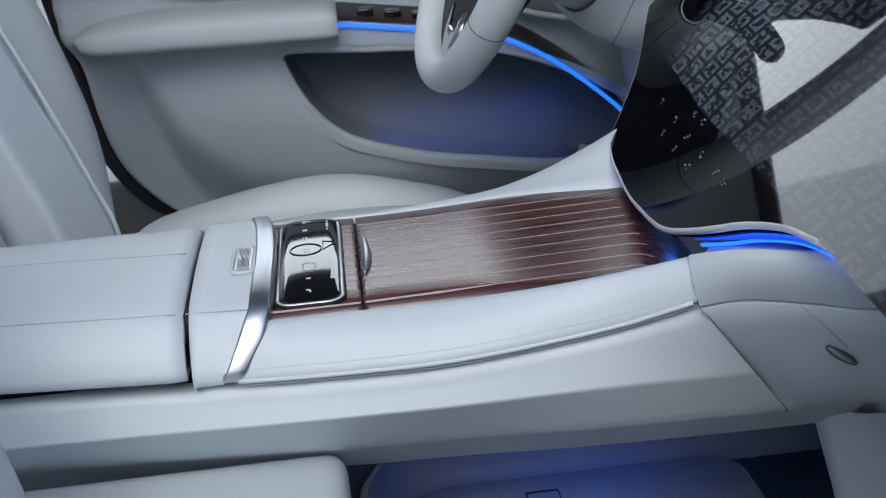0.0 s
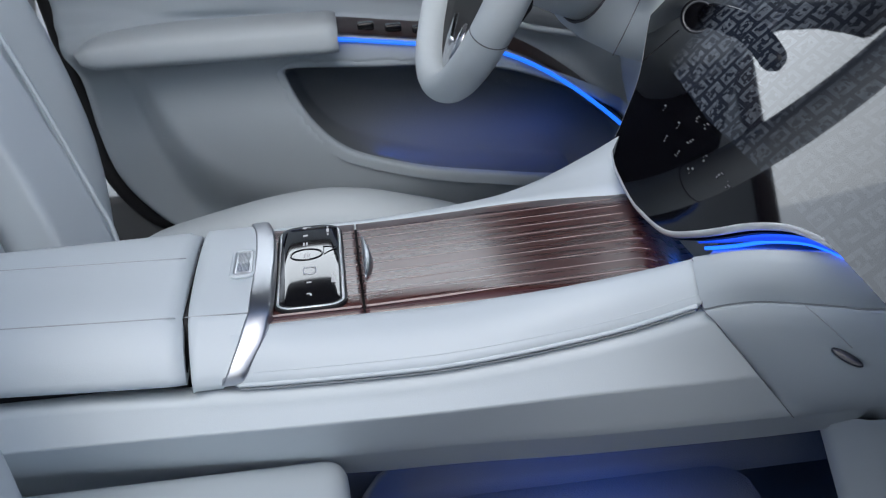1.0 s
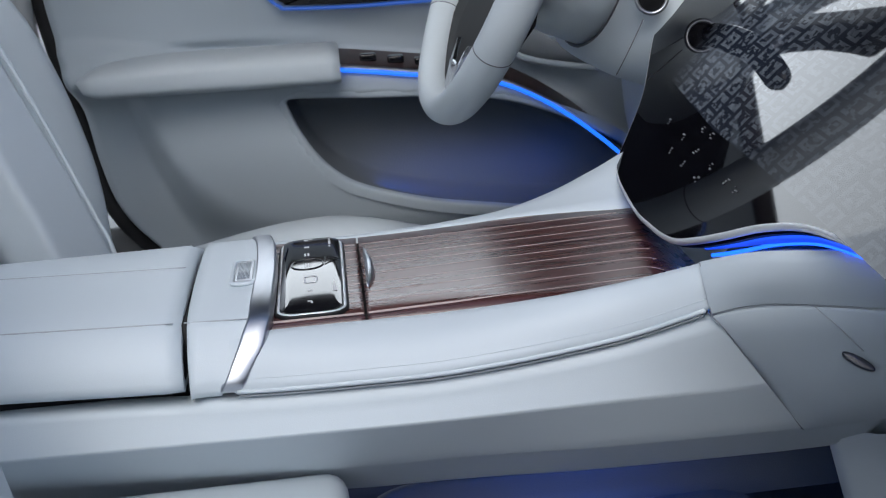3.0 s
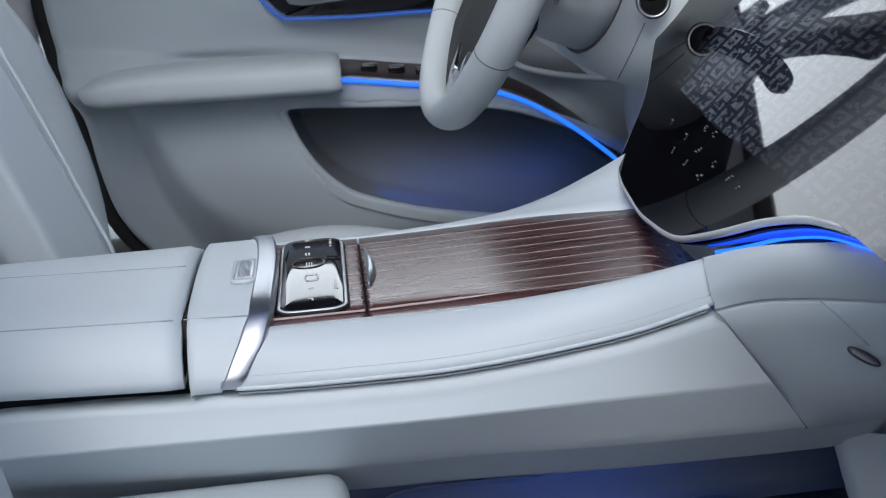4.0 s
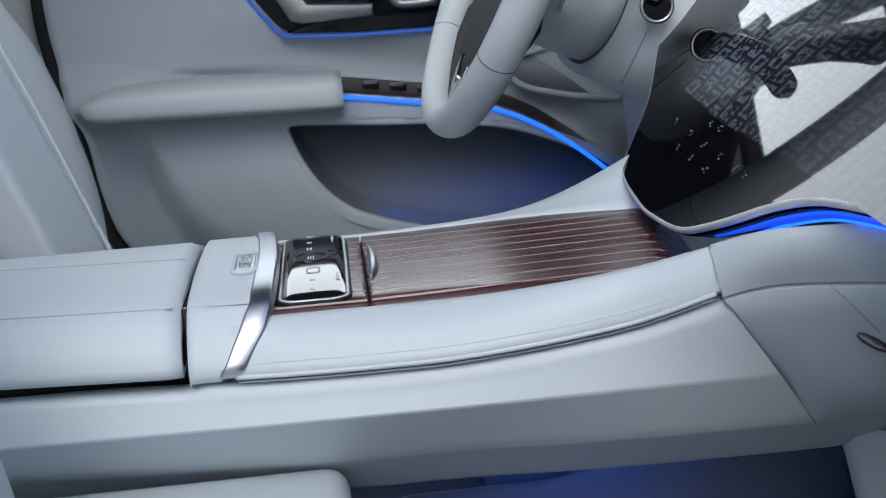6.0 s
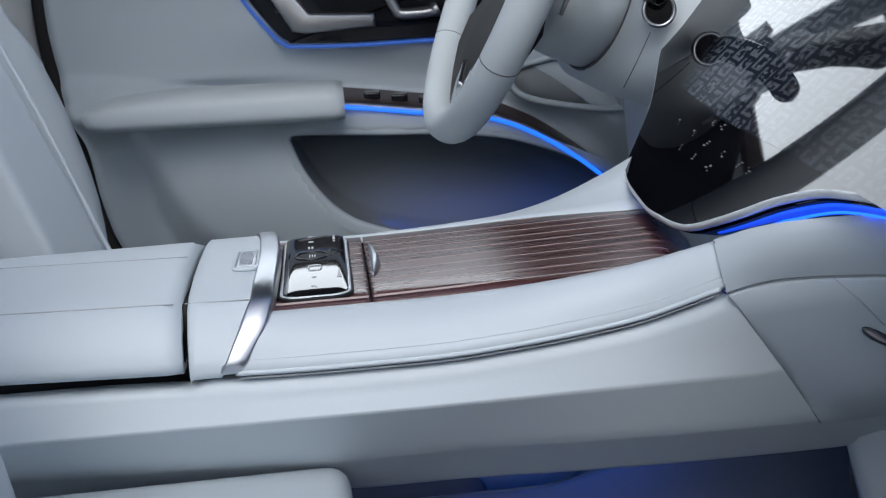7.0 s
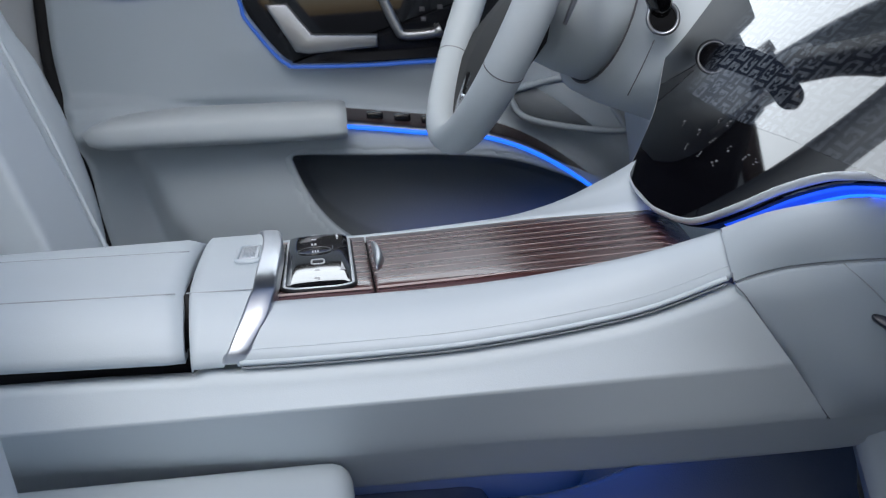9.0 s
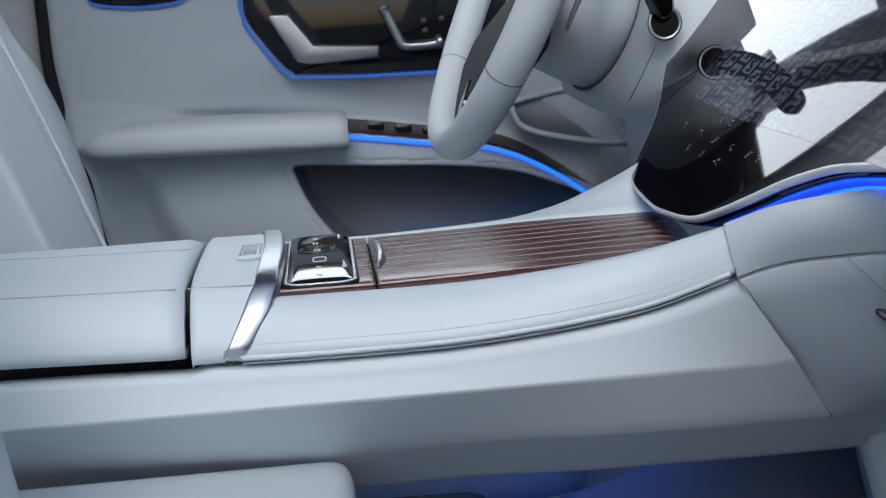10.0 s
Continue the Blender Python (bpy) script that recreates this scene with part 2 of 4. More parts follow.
# ---- the car's shell ----
def shell():
    floor = part("floor", block(-1.3, 1.0, -1.2, 2.6, 0.04, 0.12), CARPET, None, "dark grey carpeted car floor")
    tagged(floor, category="floor", kind="structure")
    ground = part("ground", block(-40, 40, -40, 40, -0.1, 0.0), material("pale_hall_floor", (0.45, 0.45, 0.46), 0.4, vary=0.15), None, "pale smooth hall floor beneath the car")
    tagged(ground, category="ground", kind="structure")
    roof = part("ceiling", block(-1.3, -0.75, -0.25, 1.55, 1.32, 1.38, 0.02), HEADLINER, None, "grey fabric headliner behind a glass roof")
    tagged(roof, category="ceiling", kind="structure")
    # roof lining out of view; its inner part is added to shade the door
    lining = material("charcoal_roof_lining", (0.035, 0.036, 0.04), 0.9, grain=0.4, scale=600)
    rows = []
    for x in (-1.3, -0.6, 0.0, 0.5, 0.9):
        rows.append([(x, y, z) for y, z in ((1.55, 1.20), (1.47, 1.19), (1.43, 1.205), (1.41, 1.24), (1.36, 1.30), (1.25, 1.335), (1.0, 1.345), (0.80, 1.35), (0.80, 1.38), (1.55, 1.39))])
    rail = part("trim", loft(rows, True, True), lining, None, "unseen charcoal roof side lining, widened inward to shade the driver's door")
    tagged(rail, category="roof rail", kind="structure")
    # out-of-view wall, added to keep ground light off the console's lower faces
    near = part("wall_south", block(-1.3, 0.95, -0.62, -0.52, 0.04, 0.78, 0.02), material("grey_light_blocker", (0.12, 0.13, 0.14), 0.7), None, "unseen low grey wall on the passenger's side, blocking light from the ground")
    tagged(near, category="wall", kind="structure")
    # pillar behind the driver's door
    pil = part("pillar", block(-0.62, -0.33, 1.40, 1.50, 0.12, 1.31, 0.02), HEADLINER, None, "pale grey lower pillar trim behind the front door")
    tagged(pil, category="pillar", kind="structure")
    sill = part("sill", block(-0.36, 0.9, 1.42, 1.52, 0.12, 0.5, 0.01), material("dark_sill", (0.08, 0.085, 0.09), 0.6), None, "dark grey door sill")
    tagged(sill, category="door sill", kind="structure")
    back = part("wall_rear", block(-1.36, -1.3, -0.4, 1.6, 0.04, 1.38), HEADLINER, None, "grey rear bulkhead of the cabin")
    tagged(back, category="wall", kind="structure")
    fw = part("wall_front", block(0.94, 1.0, -0.4, 1.6, 0.04, 0.95), CARPET, None, "dark bulkhead ahead of the footwell")
    tagged(fw, category="wall", kind="structure")


    # wide glowing sheet, added as bright surroundings for the glass to reflect
    hall = part("backdrop", block(-9, 7, 4.3, 4.35, 0.0, 5.5), emitter("dim_glow_backdrop", (0.78, 0.88, 1.0), 3.4), None, "added pale glowing backdrop beyond the driver's window", smooth=False)
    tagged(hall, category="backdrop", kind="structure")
    # second, stronger glowing sheet, added for the whitest reflections
    lit = part("backdrop", block(-1.05, 6, 4.2, 4.25, 0.9, 5.0), emitter("bright_glow_backdrop", (0.84, 0.92, 1.0), 4.6), None, "added brighter glowing sheet beyond the driver's window", smooth=False)
    tagged(lit, category="backdrop", kind="structure")


shell()

# ---- centre console ----
XS = [-0.32, -0.2, -0.1, -0.05, 0.0, 0.03, 0.06, 0.09, 0.12, 0.15]
PIPE_Y = [0.540, 0.532, 0.522, 0.5145, 0.509, 0.5065, 0.506, 0.506, 0.502, 0.487]
PIPE_Z = [0.650, 0.650, 0.650, 0.650, 0.651, 0.652, 0.654, 0.657, 0.663, 0.677]
EDGE_Y = [0.540, 0.535, 0.532, 0.532, 0.533, 0.531, 0.528, 0.522, 0.514, 0.497]
EDGE_Z = [0.675, 0.675, 0.675, 0.675, 0.6745, 0.675, 0.677, 0.681, 0.687, 0.698]
CREASE_Y = [p - 0.002 for p in PIPE_Y[:7]] + [0.5045, 0.5035, 0.4985]
CREASE_Z = [0.6277 + 0.3 * (0.52 - y) for y in CREASE_Y]
BASE_Y = [0.575, 0.565, 0.552, 0.546, 0.540, 0.535, 0.531, 0.527, 0.524, 0.518]
BASE_Z = [0.590, 0.592, 0.594, 0.595, 0.595, 0.597, 0.598, 0.598, 0.598, 0.600]
FAR_Y = [0.672, 0.672, 0.672, 0.671, 0.668, 0.667, 0.668, 0.670, 0.667, 0.660]
SIL_Y = [0.682, 0.682, 0.680, 0.678, 0.675, 0.678, 0.684, 0.691, 0.702, 0.707]
SIL_Z = [0.675, 0.675, 0.675, 0.675, 0.6755, 0.676, 0.6765, 0.678, 0.683, 0.694]


def at(table, x):
    return smooth_table(XS, table, x)


def wood_z(x, y):
    """The wooden deck: a shallow crown, rising a little and rolling down under the display."""
    u = (y - 0.6) / 0.07
    roll = max(0.0, x - 0.129 - 0.2 * (y - 0.52))
    return 0.6765 + 0.0035 * max(0.0, x) / 0.15 - 0.0008 * u * u - min(0.016, 22.0 * roll * roll)


def deck(x0, x1, inset, nx=24, ny=10):
    rows = []
    for i in range(nx + 1):
        x = x0 + (x1 - x0) * i / nx
        a, b = at(EDGE_Y, min(x, 0.15)) + inset + 0.9 * max(0.0, x - 0.138), at(FAR_Y, min(x, 0.15))
        rows.append([(x, a + (b - a) * j / ny, wood_z(x, a + (b - a) * j / ny)) for j in range(ny + 1)])
        rows[-1][0] = (x, a, min(at(EDGE_Z, min(x, 0.15)), rows[-1][1][2]) - 0.001)
    return loft(rows)


def console():
    c = thing("centre_console", 0.0, 0.6, 0.59, "white leather centre console with dark striped wood deck", "centre console")
    n = 60
    xs = [-0.32 + 0.47 * i / n for i in range(n + 1)]
    # side panel, one skin from under the pad to the underside
    rows = []
    for x in xs:
        py, pz, cy, cz, by, bz = at(PIPE_Y, x), at(PIPE_Z, x), at(CREASE_Y, x), at(CREASE_Z, x), at(BASE_Y, x), at(BASE_Z, x)
        k = 0.055 * max(0.0, (x - 0.06) / 0.09) ** 2
        g = 0.0028 if x < -0.078 else 0.0
        s = [(x, py + 0.02, pz - 0.004 - g), (x, py + 0.006, pz - 0.0025 - g), (x, py + 0.0025, pz - 0.004 - g), (x, py + 0.002, pz - 0.009)]
        for u in (0.35, 0.7, 0.94, 1.0):
            s.append((x, py + 0.002 + (cy - py - 0.002) * u, pz - 0.009 + (cz - pz + 0.009) * u))
        for u in (0.06, 0.4, 0.75, 0.95):
            s.append((x, cy + (by - cy) * u, cz + (bz - cz) * u))
        s += [(x, by + 0.002, bz - 0.001), (x, by + 0.006, bz - 0.004), (x, by + 0.030, bz - 0.026), (x, by + 0.036, bz - 0.030), (x, 0.66, bz - 0.030)]
        rows.append([(q[0] + k * min(1.0, max(0.0, (pz - q[2]) / 0.077)), q[1], q[2]) for q in s])
    part("side_panel", loft(rows), LEATHER, c, "smooth white side panel with a soft crease")
    # leather pad between the wood and the piping
    rows = []
    for x in [-0.0635 + 0.2135 * i / 50 for i in range(51)]:
        py, pz, ey, ez = at(PIPE_Y, x), at(PIPE_Z, x), at(EDGE_Y, x), at(EDGE_Z, x)
        s = [(x, ey + 0.004, ez - 0.006), (x, ey + 0.001, ez - 0.0015), (x, ey - 0.0005, ez)]
        for u in (0.15, 0.35, 0.55, 0.75, 0.9, 1.0):
            bul = 0.0045 * math.sin(math.pi * min(1, u * 1.05))
            s.append((x, ey + (py - ey) * u - bul * 0.6, ez + (pz + 0.004 - ez) * u + bul * 0.7))
        s += [(x, py + 0.001, pz + 0.002), (x, py + 0.006, pz - 0.001)]
        rows.append(s)
    part("top_pad", loft(rows), LEATHER, c, "white leather pad with stitched lower edge")
    # piping along the pad's lower edge
    part("piping", tube([(x, at(PIPE_Y, x) + 0.0008, at(PIPE_Z, x) + 0.0022) for x in [-0.0620 + 0.2100 * i / 60 for i in range(61)]], 0.0013, 8), LEATHER, c)
    part("seam", tube([(x, at(PIPE_Y, x) + 0.0022, at(PIPE_Z, x) - 0.0006) for x in [-0.0615 + 0.2095 * i / 60 for i in range(61)]], 0.0005, 6), SEAM, c)
    line = []
    for k in range(61):
        x = -0.060 + 0.2095 * k / 60
        py, pz, ey, ez = at(PIPE_Y, x), at(PIPE_Z, x), at(EDGE_Y, x), at(EDGE_Z, x)
        bul = 0.0045 * math.sin(math.pi * min(1, 0.86 * 1.05))
        line.append((x, ey + (py - ey) * 0.86 - bul * 0.6, ez + (pz + 0.004 - ez) * 0.86 + bul * 0.7))
    part("stitch_line", tube(line, 0.00022, 6), LEATHER, c, "fine stitched crease")
    # far edge of the console
    rows = []
    for x in [-0.05 + 0.225 * i / 40 for i in range(41)]:
        xx = min(x, 0.15)
        fy, sy, sz = at(FAR_Y, xx), at(SIL_Y, xx), at(SIL_Z, xx)
        k = max(0.0, x - 0.15)
        sz += 0.5 * k
        fz = wood_z(x, fy)
        rows.append([(x, fy - 0.001, fz - 0.006), (x, fy, fz + 0.0004), (x, fy + (sy - fy) * 0.3, fz + (sz - fz) * 0.2 + 0.0006), (x, fy + (sy - fy) * 0.7, fz + (sz - fz) * 0.6 + 0.0006),
                     (x, sy - 0.001, sz), (x, sy + 0.003, sz - 0.002), (x, sy + 0.006, sz - 0.01), (x, sy + 0.006, 0.6)])
    part("far_pad", loft(rows), LEATHER, c, "white leather flank facing the driver")
    # wooden deck: fixed plate and sliding cover
    rear = part("wood_plate", deck(-0.065, -0.0006, 0.0), WOOD, c, "dark open-pore wood plate with pale inlay lines")
    thicken(rear, 0.004)
    cover = part("wood_cover", deck(0.0006, 0.176, 0.0, 70), WOOD, c, "dark wood sliding cover with pale inlay lines")
    thicken(cover, 0.004)
    part("cover_gap", block(-0.002, 0.002, 0.536, 0.668, 0.665, 0.6725), GAP, c)
    for k in range(10):
        y = 0.5335 + 0.0142 * k + 0.006
        for x0, x1, holder in ((-0.06, -0.0012, rear), (0.0012, 0.148, cover)):
            xa = [x0 + (x1 - x0) * i / 48 for i in range(49)]
            xa = [x for x in xa if y > at(EDGE_Y, min(x, 0.15)) + 0.002 and y < at(FAR_Y, min(x, 0.15)) - 0.002]
            if len(xa) < 3:
                continue
            w = 0.00032
            part("inlay_line", loft([[(x, y - w, wood_z(x, y) - 0.0008), (x, y - w, wood_z(x, y) + 0.00015), (x, y + w, wood_z(x, y) + 0.00015), (x, y + w, wood_z(x, y) - 0.0008)] for x in xa]), INLAY, holder)
    # small pull tab on the cover
    rows = []
    for i in range(25):
        u = i / 24
        y = 0.6385 - 0.0640 * u
        w = 0.0012 + 0.0052 * math.sin(math.pi * u ** 1.25) ** 0.8 * (0.55 + 0.45 * u)
        h = 0.0008 + 0.0046 * math.sin(math.pi * (0.06 + 0.9 * u)) ** 0.7
        x0 = 0.0024 - 0.0004 * u
        rows.append([(x0, y, 0.6755), (x0, y, 0.6760 + 0.6 * h), (x0 + 0.2 * w, y, 0.6762 + 0.95 * h), (x0 + 0.55 * w, y, 0.6764 + h), (x0 + 0.8 * w, y, 0.6762 + 0.7 * h), (x0 + w, y, 0.6755)])
    part("pull_tab", loft(rows, True, True), SILVER, c, "slim leaf-shaped silver pull tab")
    touch_panel(c)
    armrest_front(c)
    return c


def touch_panel(c):
    """The convex black glass control panel in its silver frame, sunk in a dark moat."""
    cx = -0.0255
    seat = lambda y: 0.6772 + 0.0010 * (y - 0.5392) / 0.1246
    rise = lambda x, y: 0.6824 - 0.58 * (y - 0.632) ** 2 - 9.0 * max(0.0, 0.552 - y) ** 2 - 9.0 * max(0.0, y - 0.646) ** 2 - 2.2 * (x - cx) ** 2

    def outline(g):
        return rounded(-0.0422 + g, -0.0088 - g, 0.5410 + g, 0.6615 - g, 0.0085 - g)

    part("panel_moat", slab([(x, y, 0.6745) for x, y in outline(-0.0013)], (0, 0, 1), 0.0028, 0.0004), GAP, c, "narrow black moat round the touch panel")
    levels = ((-0.0003, -0.004), (-0.0003, -0.0003), (0.0002, 0.0004), (0.0008, 0.0006), (0.0013, 0.0003), (0.0015, -0.0006), (0.0015, -0.003))
    panel = part("touch_panel", loft([[(x, y, seat(y) + h) for x, y in outline(g)] for g, h in levels], True), RIM_SILVER, c, "silver-framed black glass touch panel with round-edged keys")
    rows = []
    for k in range(61):
        y = 0.5425 + 0.1175 * (0.5 - 0.5 * math.cos(math.pi * k / 60))
        e = max(0.0, 0.007 - (y - 0.5425), 0.007 - (0.6600 - y))
        w = 0.0152 - 0.007 + math.sqrt(max(0.0, 0.007 ** 2 - e * e))
        rows.append([(cx + w * q / 10, y, rise(cx + w * q / 10, y) - 0.0010 * max(0.0, (abs(q) - 7) / 3) ** 2) for q in range(-10, 11)])
    part("glass", loft(rows), GLOSS_BLACK, panel, "glossy black convex glass")
    # oval key, arrow key, square key, small symbols
    ring = [(-0.0272 + 0.0083 * math.cos(a), 0.6055 + 0.0078 * math.sin(a)) for a in [2 * math.pi * k / 36 for k in range(36)]]
    part("oval_key", tube([(x, y, rise(x, y)) for x, y in ring], 0.00055, 8, closed=True), GLOSS_BLACK, panel, "raised oval key edge")
    part("arrow_key", tube([(x, y, rise(x, y)) for x, y in ((-0.0180, 0.6035), (-0.0180, 0.6155), (-0.0106, 0.6135))], 0.00045, 6, closed=True), GLOSS_BLACK, panel, "raised arrow key edge")
    part("square_key", tube([(x, y, rise(x, y)) for x, y in rounded(-0.0287, -0.0226, 0.5785, 0.5870, 0.0015, 3)], 0.00045, 6, closed=True), KEY_RIM, panel, "pale square key edge")
    for x, y, w, h in ((-0.0282, 0.6508, 0.0022, 0.0040), (-0.0262, 0.6518, 0.0030, 0.0018), (-0.0277, 0.6355, 0.0026, 0.0026), (-0.0285, 0.6215, 0.0010, 0.0046), (-0.0268, 0.6215, 0.0010, 0.0046), (-0.0281, 0.6040, 0.0006, 0.0050), (-0.0268, 0.6040, 0.0006, 0.0050), (-0.0255, 0.6040, 0.0006, 0.0050),
                       (-0.0154, 0.6490, 0.0010, 0.0030), (-0.0154, 0.6420, 0.0013, 0.0070), (-0.0154, 0.6350, 0.0010, 0.0022), (-0.0260, 0.5680, 0.0024, 0.0014), (-0.0262, 0.5550, 0.0022, 0.0012), (-0.0252, 0.5535, 0.0010, 0.0018)):
        part("symbol", slab([(x + sx * w * 0.5, y + sy * h * 0.5, rise(x + sx * w * 0.5, y + sy * h * 0.5) + 0.00005) for sx, sy in ((-1, -1), (1, -1), (1, 1), (-1, 1))], (0, 0, 1), 0.00012), KEY_ICON, panel)
    part("volume_mark", slab([(x, y, rise(x, y) + 0.00005) for x, y in ((-0.0150, 0.5660), (-0.0126, 0.5660), (-0.0141, 0.5800))], (0, 0, 1), 0.00012), KEY_ICON, panel, "pale wedge-shaped volume mark")


def lid_section(x, grow=0.0):
    """Cross-section of the armrest: near foot, near seam, far seam, far edge."""
    g = grow
    s = smooth_table([-0.32, -0.2, -0.1, 0.0], [0.545, 0.534, 0.522, 0.512], x)
    return [(s + 0.012, 0.6525), (s + 0.002, 0.652), (s - 0.001 - g, 0.6545), (s - 0.001 - g, 0.6585), (s + 0.004 - g, 0.668), (s + 0.012 - g, 0.6765 + g), (s + 0.0175, 0.6805 + g), (s + 0.03, 0.6838 + g), (s + 0.06, 0.6862 + g),
            (s + 0.085, 0.6868 + g), (0.63, 0.6866 + g), (0.65, 0.6850 + g), (0.664, 0.682 + g), (0.671, 0.676), (0.673, 0.66), (0.672, 0.64)]


def armrest_front(c):
    """The block ahead of the armrest lid, its silver arch and the release button."""
    # front edge of the block, further back low on the near side
    def front_x(y, z):
        if z > 0.679 or y > 0.6:
            return smooth_table([0.50, 0.535, 0.55, 0.583, 0.62, 0.65, 0.667, 0.70], [-0.0545, -0.0540, -0.0532, -0.0520, -0.0528, -0.0555, -0.0585, -0.062], y)
        return smooth_table([0.63, 0.650, 0.660, 0.669, 0.6775, 0.685], [-0.0775, -0.0705, -0.0655, -0.0603, -0.0560, -0.053], z)
    def fine(x, grow=0.0):
        return [(p.y, p.z) for p in curve([(0, y, z) for y, z in lid_section(x, grow)], 61)]
    rows = []
    for u in (0.0, 0.02, 0.06, 0.2, 0.4, 0.6, 0.8, 1.0):
        row = []
        for y, z in fine(-0.075):
            x = -0.0835 + (front_x(y, z) + 0.0835) * u
            dip = 0.0022 * max(0.0, 1 - u / 0.06) ** 2
            row.append((x, y + dip * (1 if y < 0.6 else -1), z - dip - (0.0026 if z < 0.657 else 0.0)))
        rows.append(row)
    part("armrest_block", loft(rows), LEATHER, c, "white leather block ahead of the armrest lid")
    rows = []
    sec = fine(-0.062, 0.0008)[5:53]
    run = [front_x(y, z) for y, z in sec]
    for _ in range(6):
        run = [run[0]] + [(run[i - 1] + 2 * run[i] + run[i + 1]) / 4 for i in range(1, len(run) - 1)] + [run[-1]]
    for i, (y, z) in enumerate(sec):
        x = run[i]
        (ya, za), (yb, zb) = sec[max(i - 1, 0)], sec[min(i + 1, len(sec) - 1)]
        q = math.hypot(yb - ya, zb - za)
        ny, nz = -(zb - za) / q, (yb - ya) / q
        w = 0.0092 + 0.002 * math.exp(-((z - 0.672) / 0.008) ** 2) * (1 if y < 0.6 else 0)
        rows.append([(x + w * f, y + ny * h, z + nz * h) for f, h in ((-0.06, -0.003), (-0.05, 0.0004), (0.0, 0.0008), (0.08, 0.0009), (0.5, 0.0010), (0.90, 0.0008), (0.99, 0.0003), (1.04, -0.0012), (1.06, -0.007))])
    part("silver_arch", loft(rows), SILVER, c, "satin silver arch across the console")
    # release button: silver surround and key
    zt = 0.6868
    ring = rounded(-0.0640, -0.0528, 0.5690, 0.6075, 0.004)
    sur = part("release_button", tube([(x, y, zt - 0.0002) for x, y in ring], 0.0012, 8, closed=True), LEATHER, c, "ridged silver release button in a white surround")
    part("well", slab([(x, y, zt - 0.0014) for x, y in ring], (0, 0, 1), 0.0015), JOINT, sur)
    key = part("key", slab([(x, y, zt - 0.0004) for x, y in rounded(-0.0629, -0.0539, 0.5705, 0.6060, 0.003)], (0, 0, 1), 0.0009, 0.0005), SILVER, sur)
    for k in range(9):
        x = -0.0612 + 0.0007 * k
        part("ridge", tube([(x, 0.575, zt + 0.0005), (x, 0.602, zt + 0.0005)], 0.00028, 6), SILVER, key)
    part("block_seam", tube([(x, *lid_section(x)[6]) for x in [-0.0845 + 0.030 * i / 10 for i in range(11)]], 0.0003, 6), SEAM, c)


def armrest():
    a = thing("armrest_lid", -0.2, 0.6, 0.652, "white stitched leather armrest lid, closed", "armrest")
    rows = []
    for i in range(31):
        x = -0.33 + 0.2438 * i / 30
        e = max(0.0, (x + 0.0912) / 0.005)
        row = []
        for y, z in lid_section(x):
            d = 0.0022 * e * e
            row.append((x, y + d * (0.7 if y < 0.6 else -0.7), z - d * (1 if z > 0.67 else 0)))
        rows.append(row)
    rows.append([(x - 0.0002, 0.6 + (y - 0.6) * 0.9, 0.66 + (z - 0.66) * 0.7) for x, y, z in rows[-1]])
    part("cushion", loft(rows), LEATHER, a, "padded white leather")
    for k, zz in ((6, 0), (9, 0)):
        part("seam", tube([(x, lid_section(x)[k][0], lid_section(x)[k][1] + 0.0001) for x in [-0.33 + 0.2405 * i / 30 for i in range(31)]], 0.00032, 6), SEAM, a)
    # row of stitches along the far edge
    for i in range(34):
        x = -0.22 + 0.0038 * i
        part("stitch", tube([(x, 0.6655, 0.6808), (x + 0.0012, 0.666, 0.6814), (x + 0.0024, 0.6655, 0.6808)], 0.0004, 5), LEATHER, a)
    part("hinge_gap", block(-0.33, -0.083, 0.545, 0.668, 0.641, 0.6535), GAP, a)
    part("end_gap", block(-0.0878, -0.0822, 0.541, 0.652, 0.645, 0.6785), GAP, a)
    return a


console()
armrest()

# ---- dashboard: knee panel, display, light guide ----
CREST = [(0.1475, 0.4955, 0.6985), (0.160, 0.470, 0.709), (0.175, 0.445, 0.716), (0.195, 0.415, 0.722), (0.215, 0.375, 0.727), (0.24, 0.27, 0.732), (0.25, 0.0, 0.735), (0.25, -0.25, 0.735)]
LINE = [(0.15, 0.487, 0.677), (0.160, 0.476, 0.683), (0.172, 0.462, 0.688), (0.195, 0.430, 0.695), (0.215, 0.402, 0.698), (0.25, 0.27, 0.703), (0.26, 0.0, 0.703), (0.26, -0.25, 0.703)]
MID = [(0.177, 0.5015, 0.639), (0.188, 0.484, 0.645), (0.200, 0.468, 0.650), (0.222, 0.440, 0.655), (0.245, 0.41, 0.655), (0.28, 0.3, 0.655), (0.30, 0.0, 0.655), (0.30, -0.25, 0.655)]
FOOT = [(0.205, 0.518, 0.600), (0.217, 0.518, 0.600), (0.228, 0.517, 0.6005), (0.245, 0.515, 0.602), (0.265, 0.51, 0.604), (0.33, 0.40, 0.605), (0.36, 0.0, 0.605), (0.36, -0.25, 0.605)]
S0, SLOPE, YAW = Vector((0.162, 0.704, 0.697)), radians(49.5), radians(3.0)
FACE = Vector((-math.sin(SLOPE) * math.cos(YAW), math.sin(SLOPE) * math.sin(YAW), math.cos(SLOPE)))
ACROSS = (Vector((0, 1, 0)) - FACE * FACE.y).normalized()
UPHILL = FACE.cross(ACROSS)
UPHILL = UPHILL if UPHILL.z > 0 else -UPHILL


def on_screen(y, s, lift=0.0):
    """A point of the display's plane: across the car, up the slope, and proud of it."""
    return S0 + ACROSS * (y - S0.y) + UPHILL * s + FACE * lift


